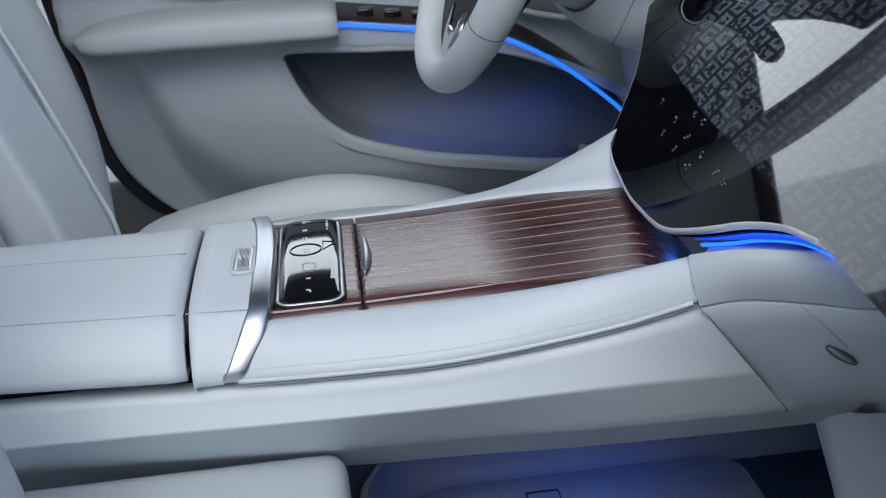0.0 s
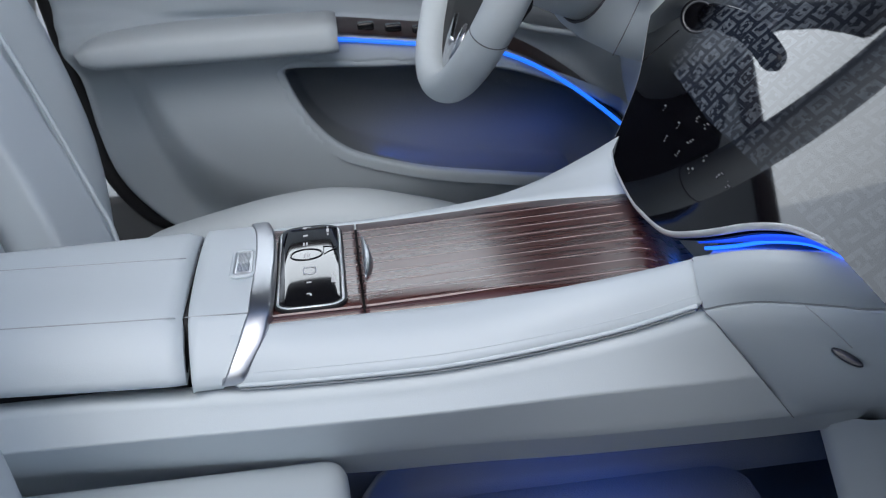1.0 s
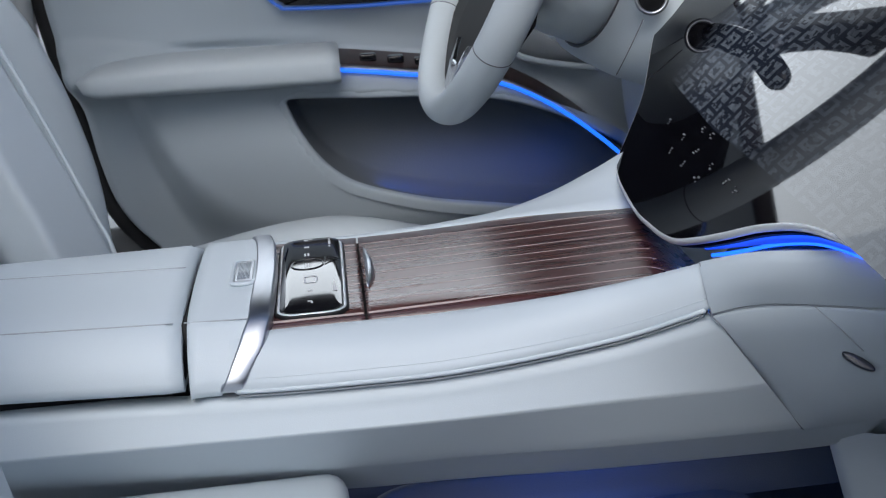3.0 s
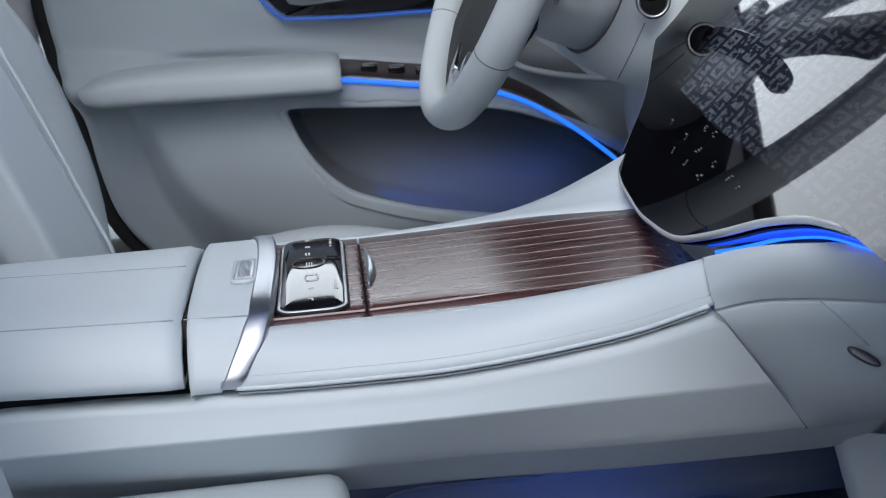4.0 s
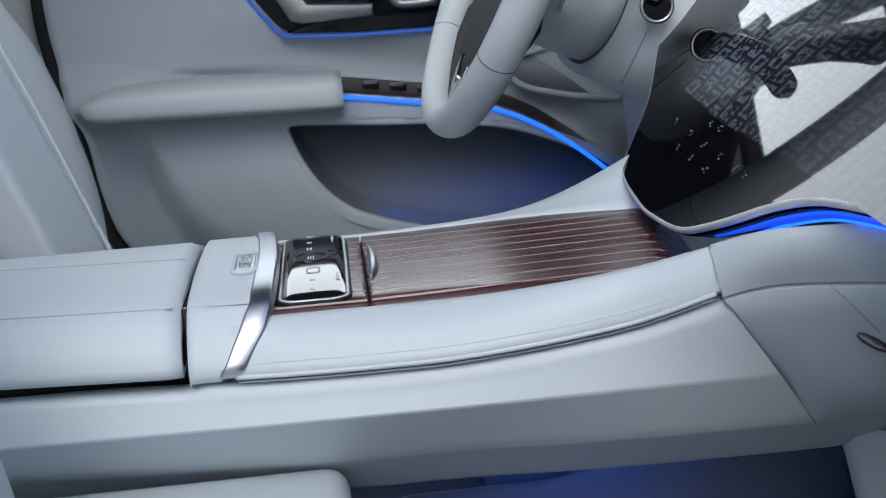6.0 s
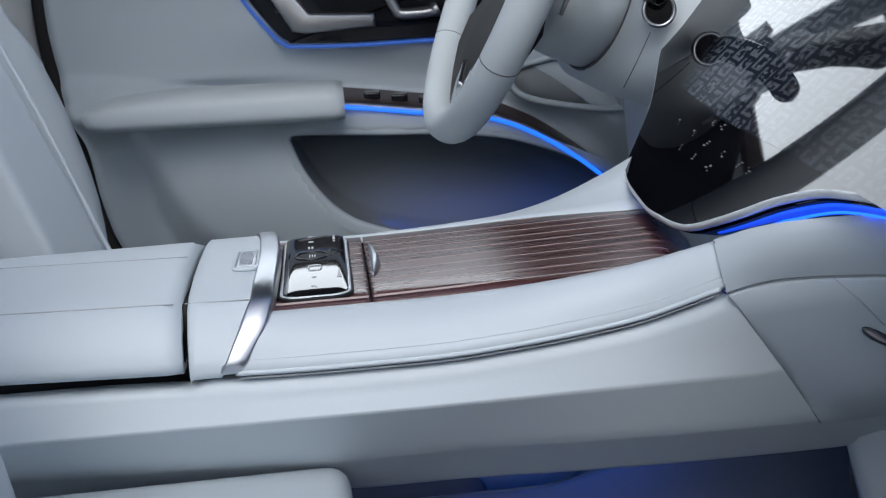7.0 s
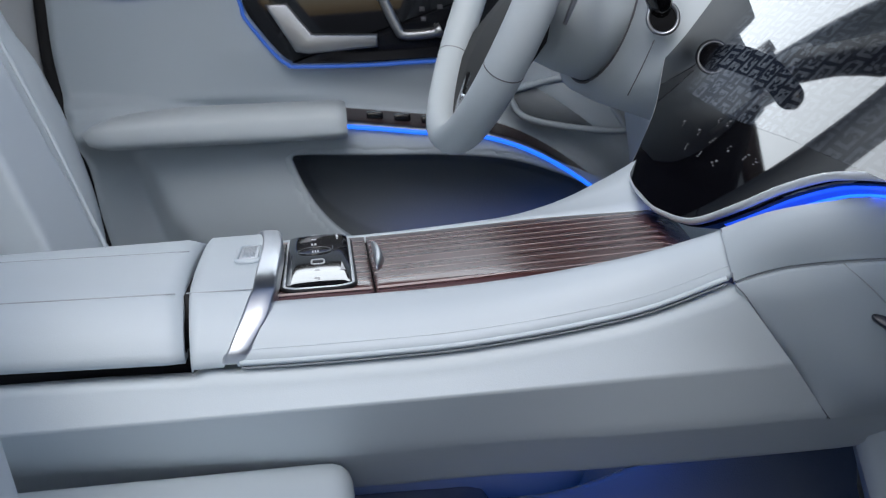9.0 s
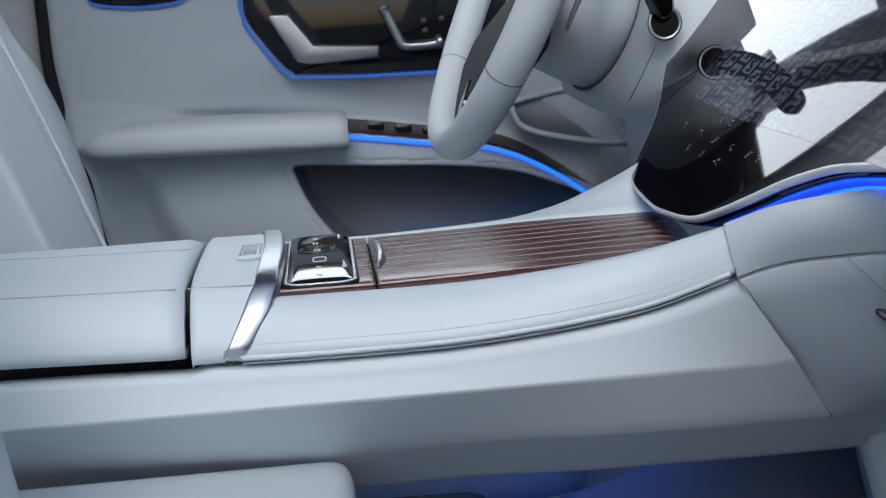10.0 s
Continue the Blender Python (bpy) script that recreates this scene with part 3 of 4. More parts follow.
RIM = [(1.20, 0.13), (0.95, 0.12), (0.86, 0.10), (0.802, 0.071), (0.75, 0.0424), (0.7222, 0.0169), (0.7055, 0.0005), (0.680, -0.0065), (0.65, -0.0100), (0.6155, -0.0128), (0.59, -0.0125), (0.566, -0.0115), (0.545, -0.0085), (0.523, -0.0005),
       (0.503, 0.0085), (0.48, 0.0195), (0.453, 0.0288), (0.43, 0.033), (0.40, 0.036), (0.362, 0.0384), (0.2, 0.046), (-0.25, 0.05)]


def dashboard():
    d = thing("dashboard", 0.4, 0.5, 0.6, "white leather lower dashboard wrapping into the console", "dashboard")
    n = 48
    c, li, mi, fo = curve(CREST, n), curve(LINE, n), curve(MID, n), curve(FOOT, n)
    rows = []
    for a, b, m, f in zip(c, li, mi, fo):
        back = Vector((0.02, 0.03, -0.008))
        s = [a + back * 1.6 + Vector((0, 0, 0.004)), a + back * 0.8 + Vector((0, 0, -0.002)), a + back * 0.45 + Vector((0, 0, -0.002)), a + back * 0.15]
        s += curve([a, a.lerp(b, 0.5) + Vector((-0.0015, -0.0045, 0.002)), b], 5)
        rows.append(s)
    part("upper_panel", loft(rows), LEATHER, d, "rounded white leather dashboard edge")
    rows = []
    for b, m, f in zip(li, mi, fo):
        s = [b + Vector((0.004, 0.006, 0.0)), b + Vector((0.001, 0.0015, -0.0015))] + curve([b + Vector((0.001, 0.001, -0.003)), m, m.lerp(f, 0.55) + Vector((0, -0.010, 0)) * min(1.0, 25 * (m - mi[0]).length), f], 10)
        s += [f + Vector((0, 0.002, -0.001)), f + Vector((0, 0.006, -0.004)), f + Vector((0, 0.030, -0.026)), f + Vector((0, 0.036, -0.030)), f + Vector((0.02, 0.13, -0.030))]
        rows.append(s)
    part("knee_panel", loft(rows), LEATHER, d, "white lower panel with a small oval hole")
    part("seam", tube([p + Vector((0.0012, 0.0015, -0.001)) for p in li], 0.0006, 6), SEAM, d)
    part("piping", tube([p + Vector((0.0006, 0.0008, 0.0022)) for p in li], 0.0013, 8), LEATHER, d)
    br = curve([(0.1819, 0.4494, 0.6898), (0.1906, 0.4474, 0.6812), (0.2017, 0.4468, 0.6691)], 16)
    part("branch_joint", tube(br, 0.00028, 6), SEAM, d)
    # joint between console and dashboard
    j = curve([(0.1475, 0.4945, 0.6985), (0.1492, 0.4875, 0.689), (0.1502, 0.4865, 0.677), (0.1570, 0.4885, 0.668), (0.177, 0.5010, 0.639), (0.1915, 0.5095, 0.6185), (0.2052, 0.5172, 0.600)], 40)
    part("panel_joint", tube(j, 0.00022, 6), material("fine_joint", (0.2, 0.21, 0.24), 0.7), d)
    # small oval opening
    o = Vector((0.2020, 0.4520, 0.6620))
    ax, ay = Vector((0.0054, -0.0042, -0.0029)), Vector((0.0010, 0.0008, 0.0017))
    ring = [o + ax * math.cos(t) + ay * math.sin(t) for t in [2 * math.pi * k / 24 for k in range(24)]]
    nrm = ax.cross(ay).normalized()
    part("oval_lamp", slab(ring, nrm if nrm.y < 0 else -nrm, 0.003, 0.0006), material("dark_lens", (0.014, 0.018, 0.03), 0.3), d, "small oval dark lamp lens")
    # pedestal under the front of the console
    rows = []
    for z, dx in ((0.585, -0.004), (0.575, 0.0), (0.53, 0.012), (0.45, 0.03), (0.3, 0.06), (0.12, 0.07)):
        rows.append([(0.30 + dx, 0.72, z), (0.268 + dx, 0.66, z), (0.245 + dx, 0.585, z), (0.233 + dx, 0.553, z), (0.237 + dx, 0.541, z), (0.255 + dx, 0.532, z), (0.5, 0.49, z)])
    part("pedestal", loft(rows), DOOR_SKIN, d, "pale grey footwell side panel")
    # knee fascia on the driver's side
    rows = []
    for k in range(17):
        y = 0.70 + 0.64 * k / 16
        b = 0.012 * math.sin(math.pi * k / 16)
        rows.append([(q - b + 0.018, y, z) for q, z in ((0.36, 0.30), (0.325, 0.50), (0.306, 0.60), (0.300, 0.68), (0.305, 0.74), (0.33, 0.80), (0.40, 0.86))])
    part("knee_fascia", loft(rows), LEATHER, d, "white leather fascia below the steering column")
    # upper dashboard behind the display
    part("dash_top", block(0.36, 0.95, -0.3, 1.36, 0.88, 0.93, 0.02), HEADLINER, d)
    return d


def display():
    d = thing("dashboard_display", 0.2, 0.5, 0.7, "wide curved glass display showing a street map", "display")
    rim2 = [(y, s) for y, s in [(p.x, p.y) for p in curve([(y, s, 0) for y, s in RIM], 110)]]
    top = [(-0.25, 0.30), (1.20, 0.30)]
    part("glass", slab([on_screen(y, s, -0.006) for y, s in rim2 + top], FACE, 0.006, 0.0), GLASS_BLACK, d, "black glossy glass face", smooth=False)
    part("bezel", tube([on_screen(y, s, -0.002) for y, s in rim2], 0.0021, 8, up=FACE), RIM_SILVER, d, "thin pale silver rim")
    under = [on_screen(y, s - 0.001, -0.006) for y, s in rim2]
    part("back_shell", loft([under, [p + Vector((0.012, 0, -0.002)) for p in under], [p + Vector((0.05, 0, 0.01)) for p in under]]), GAP, d)
    part("map_view", slab([on_screen(y, s, -0.0002) for y, s in ((0.735, 0.0605), (0.735, 0.25), (0.30, 0.25), (0.30, 0.026), (0.50, 0.0405), (0.60, 0.0455))], FACE, 0.0004), MAP, d, "lit street map", smooth=False)
    rnd = random.Random(4)
    for y, s in ((0.6678, 0.0368), (0.6307, 0.0338), (0.6116, 0.0428), (0.5956, 0.0423), (0.5996, 0.0313), (0.6352, 0.0241), (0.6047, 0.0222), (0.5689, 0.0293), (0.5745, 0.0200), (0.5387, 0.0275), (0.5242, 0.0265)):
        for q in range(3):
            w, h = 0.0012 + 0.0034 * rnd.random(), 0.0004 + 0.0007 * rnd.random()
            yy, ss = y + 0.005 * rnd.random() - 0.0025, s + 0.0014 * (q - 1)
            part("symbol", slab([on_screen(yy + a * w / 2, ss + b * h / 2, 0.0002) for a, b in ((-1, -1), (1, -1), (1, 1), (-1, 1))], FACE, 0.00005), ICON, d)
    # blue light guide hidden under the rim, shining on the white shelf behind the dashboard's crest
    rim3 = [on_screen(y, s, -0.007) for y, s in rim2 if -0.25 <= y < 0.560]
    guides = [p for p in rim3 if p.y < 0.532]
    wide = [0.0010 + 0.0034 * step(0.532, 0.45, p.y) for p in guides]

    def ribbon(a, b):
        return loft([[p + Vector((0.0005 + w * q, 0.0004, -0.0012 - w * q)) for q in (a, (a + b) / 2, b)] for p, w in zip(guides, wide)])

    part("light_guide", ribbon(0.0, 0.35), emitter("blue_light_guide_edge", (0.008, 0.09, 1.0), 1.2), d, "glowing blue light guide edge")
    part("light_guide", ribbon(0.35, 1.0), emitter("deep_blue_light_guide", (0.006, 0.07, 1.0), 0.8), d, "deep blue light guide face")
    part("light_core", tube([p + Vector((0.0048, 0.0004, -0.0050)) for p in guides], 0.0010, 6), emitter("bright_blue_core", (0.007, 0.085, 1.0), 3.6), d, "bright blue light core behind the rim")
    return d


dashboard()
display()

# ---- storage space under the console ----


def storage():
    t = thing("storage_tray", 0.11, 0.6, 0.12, "grey moulded storage tray under the console, lit blue", "storage tray")
    lx, lz = [-0.06, 0.0, 0.06, 0.11, 0.14, 0.175, 0.21, 0.26, 0.32, 0.42], [0.49, 0.497, 0.498, 0.4985, 0.505, 0.518, 0.538, 0.56, 0.575, 0.58]
    # rim line: down the rear end, then along the far side, rising towards the dashboard
    rim = [(-0.012, 0.40), (-0.012, 0.55), (-0.010, 0.62)] + [(-0.010 + 0.034 * (1 - math.cos(radians(a))), 0.664 + 0.036 * math.sin(radians(a))) for a in range(0, 91, 15)]
    rim += [(0.04 + 0.02 * k, 0.70) for k in range(14)]
    rows = []
    for i, (x, y) in enumerate(rim):
        z = smooth_table(lx, lz, x) if x > -0.005 else 0.494
        c = Vector((min(max(x, 0.03), 0.3), min(y, 0.65), 0))
        inw = (c - Vector((x, y, 0)))
        inw = inw.normalized() if inw.length > 1e-4 else Vector((0, -1, 0))
        p = Vector((x, y, z))
        rows.append([p - inw * 0.006 + Vector((0, 0, 0.12 - z)), p - inw * 0.006 + Vector((0, 0, -0.004)), p - inw * 0.0045 + Vector((0, 0, -0.0006)), p - inw * 0.002, p, p + inw * 0.0012 + Vector((0, 0, -0.002)), p + inw * 0.004 + Vector((0, 0, 0.484 - z)), p + inw * 0.009 + Vector((0, 0, 0.476 - z)), p + inw * 0.02 + Vector((0, 0, 0.474 - z))])
    part("wall", loft(rows), TRAY, t, "rounded grey tray wall")
    part("base", block(-0.008, 0.30, 0.36, 0.70, 0.455, 0.4742, 0.0), TRAY, t)
    mat = part("mat", slab([(x, y, 0.4735) for x, y in rounded(0.018, 0.236, 0.38, 0.687, 0.025, 8)], (0, 0, 1), 0.0035, 0.0012), material("ribbed_grey_mat", (0.15, 0.165, 0.185), 0.6, grain=0.6, scale=700), t, "grey rubber mat")
    part("slot", slab([(x, y, 0.4765) for x, y in rounded(0.090, 0.112, 0.652, 0.668, 0.002, 3)], (0, 0, 1), 0.0008), GAP, mat)
    part("slot_flap", slab([(x, y, 0.4768) for x, y in rounded(0.091, 0.111, 0.648, 0.6645, 0.002, 3)], (0, 0, 1), 0.0012, 0.0004), TRAY, mat)
    b = thing("tunnel_trim", 0.2, 0.82, 0.12, "pale grey carpeted tunnel trim on the driver's side", "trim")
    rows = []
    for z in (0.12, 0.3, 0.40, 0.47, 0.50, 0.51):
        k = (0.5 - z) * 0.18
        rows.append([(0.09 + k * 0.4, 0.86, z), (0.10 + k * 0.4, 0.80 - k, z), (0.2, 0.79 - k, z), (0.45, 0.79 - k, z), (0.46, 0.86, z)])
    part("side", loft(rows), material("pale_felt", (0.42, 0.43, 0.42), 0.9, grain=0.5, scale=600), b)
    c = thing("seat_bin", 0.0, 0.78, 0.12, "dark grey rounded bin beside the driver's seat", "bin")
    rows = []
    for z, r in ((0.12, 0.0), (0.45, 0.0), (0.470, 0.002), (0.478, 0.006), (0.481, 0.014)):
        rows.append([(x, y, z) for x, y in rounded(-0.14 + r, 0.075 - r, 0.735 + r, 0.80, 0.03, 6)])
    part("body", loft(rows, True, True), material("dark_bin", (0.10, 0.105, 0.12), 0.45, grain=0.3), c)
    return t


storage()

# ---- driver's door ----
EYE0 = Vector((-0.008, 0.0, 0.845))


def to_depth(x, z, y0, y1):
    """Slides a point of the plane y0 along the line of sight from the open side to y1."""
    k = y1 / y0
    return EYE0.x + (x - EYE0.x) * k, EYE0.z + (z - EYE0.z) * k


BLUE_X = [-0.35, 0.0, 0.09, 0.155, 0.19, 0.221, 0.252, 0.283, 0.313, 0.36, 0.6]
BLUE_Z = [0.690, 0.681, 0.6675, 0.658, 0.646, 0.630, 0.609, 0.584, 0.556, 0.50, 0.2]
POCKET = [to_depth(x, z, 1.36, 1.315) for x, z in [(-0.057, 0.640), (-0.045, 0.609), (-0.029, 0.581), (-0.006, 0.556), (0.025, 0.537), (0.09, 0.516), (0.156, 0.503), (0.257, 0.490), (0.33, 0.50), (0.335, 0.54), (0.30, 0.572), (0.25, 0.598), (0.19, 0.620), (0.12, 0.631), (0.035, 0.637), (-0.045, 0.644)]]
DOOR_EDGE = [(-0.312, 0.96), (-0.310, 0.846), (-0.309, 0.774), (-0.298, 0.70), (-0.285, 0.64), (-0.278, 0.586), (-0.266, 0.533), (-0.242, 0.493), (-0.206, 0.462), (-0.12, 0.43), (0.0, 0.41), (0.3, 0.40), (0.6, 0.40)]


def inside(poly, x, z):
    """Signed distance to a polygon, positive inside."""
    best, c = 1e9, False
    for (x0, z0), (x1, z1) in zip(poly, poly[1:] + poly[:1]):
        dx, dz = x1 - x0, z1 - z0
        u = max(0.0, min(1.0, ((x - x0) * dx + (z - z0) * dz) / (dx * dx + dz * dz + 1e-12)))
        best = min(best, math.hypot(x - x0 - u * dx, z - z0 - u * dz))
        if (z0 > z) != (z1 > z) and x < dx * (z - z0) / dz + x0:
            c = not c
    return best if c else -best


def skin_y(x, z):
    """The door skin without its pocket: ledge at the light line, scoop above it, tuck towards rear and sill."""
    zl = smooth_table(BLUE_X, BLUE_Z, x)
    m = step(-0.10, -0.30, x)
    y = 1.315 + 0.066 * step(zl + 0.003 - 0.015 * m, zl + 0.017 + 0.03 * m, z) - 0.022 * step(zl + 0.03, zl + 0.085, z) - 0.022 * step(0.05, -0.22, x) * step(zl + 0.01, zl + 0.03, z) * (1 - step(zl + 0.03, zl + 0.085, z))
    y += 0.012 * step(0.84, 0.92, z)
    low = step(zl - 0.03, zl - 0.24, z)
    y += 0.03 * low * low
    zc = 0.512 + 0.11 * math.exp(-max(-0.06, x + 0.19) / 0.05)
    y += 0.035 * step(0.0, 0.11, zc - z) * step(zl + 0.01, zl - 0.04, z)
    y += 0.02 * step(-0.15, -0.31, x) * step(zl + 0.02, zl - 0.05, z)
    return y


def door_y(x, z):
    d = inside(POCKET, x, z) if -0.12 < x < 0.4 and 0.44 < z < 0.68 else -1.0
    return skin_y(x, z) + 0.008 * step(-0.0085, -0.004, d)


def door():
    d = thing("driver_door", 0.05, 1.36, 0.40, "pale grey leather car door panel, closed, with lit pocket", "car door")
    edge = curve([(x, 0, z) for x, z in DOOR_EDGE], 90)
    rear = sorted((p.z, p.x) for p in edge[:70])
    nz, nx = 150, 150
    rows = []
    for i in range(nz + 1):
        z = 0.40 + 0.55 * i / nz
        # rear limit at this height
        xr = float(np.interp(z, [p[0] for p in rear], [p[1] for p in rear]))
        row = [(xr - 0.001, 1.43, z)]
        for j in range(nx + 1):
            u = j / nx
            x = xr + (0.62 - xr) * u ** 1.15
            y = door_y(x, z) + 0.02 * max(0.0, 1 - (x - xr) / 0.012) ** 2
            row.append((x, y, z))
        rows.append(row)
    bm = loft(rows)
    deep = lambda f: inside(POCKET, f.calc_center_median().x, f.calc_center_median().z) > -0.005
    bmesh.ops.delete(bm, geom=[f for f in bm.faces if deep(f)], context="FACES")
    part("panel", bm, DOOR_SKIN, d, "soft grey door skin")
    ring = curve([(x, 0, z) for x, z in POCKET + POCKET[:1]], 145)[:-1]
    nr = len(ring)

    def lip(off, dy):
        out = []
        for i, p in enumerate(ring):
            nv = Vector((min(max(p.x, 0.02), 0.27), 0, 0.588 - 0.09 * min(max(p.x, 0.02), 0.27) / 0.27)) - p
            q = p + nv.normalized() * (off - 0.004)
            out.append((q.x, skin_y(p.x, p.z) + dy, q.z))
        return out

    part("pocket_lip", loft([lip(-0.012, 0.0012), lip(-0.0045, 0.0003), lip(-0.001, 0.0002), lip(0.0006, 0.0010), lip(0.0018, 0.004), lip(0.0024, 0.014)], True), DOOR_SKIN, d, "rounded pocket edge")
    bm = loft([lip(0.0018, 0.008), lip(0.007, 0.04), lip(0.011, 0.055), lip(0.016, 0.062)], True)
    bm.verts.ensure_lookup_table()
    bm.faces.new([bm.verts[3 * nr + i] for i in range(nr)])
    bmesh.ops.recalc_face_normals(bm, faces=bm.faces)
    part("pocket", bm, material("dark_pocket_felt", (0.12, 0.135, 0.15), 0.85, grain=0.5, scale=600), d, "deep dark felt-lined door pocket")
    seal = part("seal", tube([(p.x - 0.0115, 1.42, p.z) for p in edge], 0.0115, 8, up=(0, 1, 0)), GAP, d, "black rubber door seal")
    # armrest pad
    rows = []
    for i in range(25):
        u = i / 24
        x = -0.276 + 0.281 * u
        e = min(1.0, math.sqrt(max(0.0, 1 - (1 - min(1, u / 0.16)) ** 2)) + 0.02)
        f = min(1.0, math.sqrt(max(0.0, 1 - max(0.0, (u - 0.97) / 0.03) ** 2)) + 0.9)
        long = math.sqrt(max(0.0, 1 - (1 - min(1, 0.08 + u / 0.55)) ** 2))
        cz, cy = 0.6905 - 0.006 * u, 1.315
        hy = 0.05 * e
        row = []
        for k in range(36):
            a = 2 * math.pi * k / 36
            up = (0.0245 * long if math.sin(a) > 0 else 0.0155) * e * f
            row.append((x, cy + hy * math.copysign(abs(math.cos(a)) ** 0.6, math.cos(a)), cz + up * math.copysign(abs(math.sin(a)) ** 0.6, math.sin(a))))
        rows.append(row)
    part("armrest", loft(rows, True, True), SEAT_HIDE, d, "padded pale leather armrest")
    # blue light line
    xs = [0.003 + 0.35 * i / 50 for i in range(51)]
    part("light_line", tube([(x, skin_y(x, smooth_table(BLUE_X, BLUE_Z, x)) - 0.003, smooth_table(BLUE_X, BLUE_Z, x)) for x in xs], 0.0023, 8), BLUE_LIGHT, d, "glowing blue light line")
    # dark switch bank ahead of the armrest
    bank = []
    for i in range(40):
        x = 0.006 + 0.34 * i / 39
        zl = smooth_table(BLUE_X, BLUE_Z, x)
        bank.append([(x, door_y(x, zl + h) - 0.0025, zl + h + 0.0015) for h in (0.0045, 0.006, 0.009, 0.012, 0.0145)])
    part("switch_trim", loft(bank), DARK_WOOD, d, "dark wood strip")
    for k in range(3):
        x = 0.028 + 0.03 * k
        part("window_switch", block(x, x + 0.018, 1.328, 1.344, 0.684 - 0.0045 * k, 0.6925 - 0.0045 * k, 0.002), GLOSS_BLACK, d, "small black window switch")
    # handle panel
    hp = [(-0.099, 0.835), (-0.0965, 0.812), (-0.080, 0.785), (-0.061, 0.76), (-0.050, 0.751), (-0.037, 0.7475), (0.065, 0.744), (0.2, 0.75), (0.26, 0.80), (0.262, 0.85), (0.2, 0.872), (-0.04, 0.874), (-0.084, 0.864), (-0.099, 0.835)]
    hpc = [(p.x, p.z) for p in curve([(*to_depth(x, z, 1.38, 1.355)[:1], 0, to_depth(x, z, 1.38, 1.355)[1]) for x, z in hp], 140)][:-1]
    hold = part("handle_panel", slab([(x, 1.362, z) for x, z in hpc], (0, -1, 0), 0.012, 0.002), GLOSS_BLACK, d, "glossy black handle panel with blue edge light")
    cx, cz = 0.05, 0.81
    part("edge_light", tube([(x + 0.004 * (1 if x > cx else -1) * min(1, abs(x - cx) / 0.1), 1.3555, z + 0.0035 * (1 if z > cz else -1)) for x, z in hpc], 0.0020, 8, up=(0, 1, 0), closed=True), emitter("dim_blue_edge", (0.05, 0.22, 1.0), 0.38), hold)
    mem = [(p.x, p.z) for p in curve([(-0.262, 0, 0.850), (-0.255, 0, 0.839), (-0.21, 0, 0.8335), (-0.165, 0, 0.837), (-0.155, 0, 0.850), (-0.165, 0, 0.864), (-0.25, 0, 0.866), (-0.262, 0, 0.850)], 40)][:-1]
    keys = part("memory_panel", slab([(x, 1.362, z) for x, z in mem], (0, -1, 0), 0.009, 0.002), GLOSS_BLACK, d, "small black seat memory panel with blue edge light")
    part("edge_light", tube([(x, 1.3555, z - 0.002) for x, z in mem], 0.0018, 8, up=(0, 1, 0), closed=True), emitter("dim_blue_key_edge", (0.05, 0.22, 1.0), 0.3), keys)
    h1 = [to_depth(x, z, 1.38, 1.345) for x, z in [(-0.0745, 0.8145), (-0.050, 0.8145), (-0.0245, 0.779), (0.0485, 0.7745), (0.0485, 0.7595), (-0.030, 0.7575), (-0.044, 0.7605)]]
    part("door_handle", slab([(x, 1.352, z) for x, z in h1], (0, -1, 0), 0.012, 0.003), HANDLE, hold, "satin silver door handle")
    h2 = curve([(0.056, 0, 0.816), (0.0585, 0, 0.810), (0.072, 0, 0.778), (0.078, 0, 0.7715), (0.092, 0, 0.7705), (0.112, 0, 0.7715), (0.121, 0, 0.775)], 30)
    part("seat_switch", tube([(to_depth(p.x, p.z, 1.38, 1.345)[0], 1.345, to_depth(p.x, p.z, 1.38, 1.345)[1]) for p in h2], [0.0075 if i < 4 or i > 25 else 0.0056 for i in range(30)], 10, 0.8, up=(0, 1, 0)), HANDLE, hold, "silver seat adjustment switch")
    for x, z in ((0.098, 0.800), (0.099, 0.789), (0.118, 0.801)):
        part("symbol", slab([(x + a * 0.003, 1.3495, z + b * 0.0025) for a, b in ((-1, -1), (1, -1), (1, 1), (-1, 1))], (0, -1, 0), 0.0004), emitter("faint_symbol", (0.8, 0.85, 0.95), 0.03), hold)
    part("window_ledge", block(-0.33, 0.7, 1.365, 1.45, 0.938, 0.965, 0.008), DARK_WOOD, d, "dark ledge under the window")
    tri = [(p.x, p.z) for p in curve([(0.190, 0, 0.703), (0.255, 0, 0.714), (0.288, 0, 0.706), (0.320, 0, 0.660), (0.316, 0, 0.649), (0.255, 0, 0.658), (0.205, 0, 0.674), (0.190, 0, 0.703)], 44)][:-1]
    well = part("speaker_recess", slab([(x, 1.365, z) for x, z in tri], (0, -1, 0), 0.004, 0.0), material("shaded_grey_grille", (0.22, 0.24, 0.26), 0.7, grain=0.6, scale=900), d, "grey recess ahead of the handles")
    part("rim", tube([(x, 1.358, z) for x, z in tri], 0.004, 8, up=(0, 1, 0), closed=True), DOOR_SKIN, well)
    return d


door()

# ---- steering wheel and column ----
TAU = radians(23.9)
WC = Vector((0.1408, 0.9392, 0.8445))
WV = Vector((math.sin(TAU), 0, math.cos(TAU)))
WN = Vector((-math.cos(TAU), 0, math.sin(TAU)))
WU = Vector((0, 1, 0))


def wheel_point(a):
    c, q = math.cos(a), math.sin(a)
    return WC + WU * (0.1824 * math.copysign(abs(c) ** 0.945, c)) + WV * ((0.1580 if q < 0 else 0.176) * math.copysign(abs(q) ** 0.945, q))


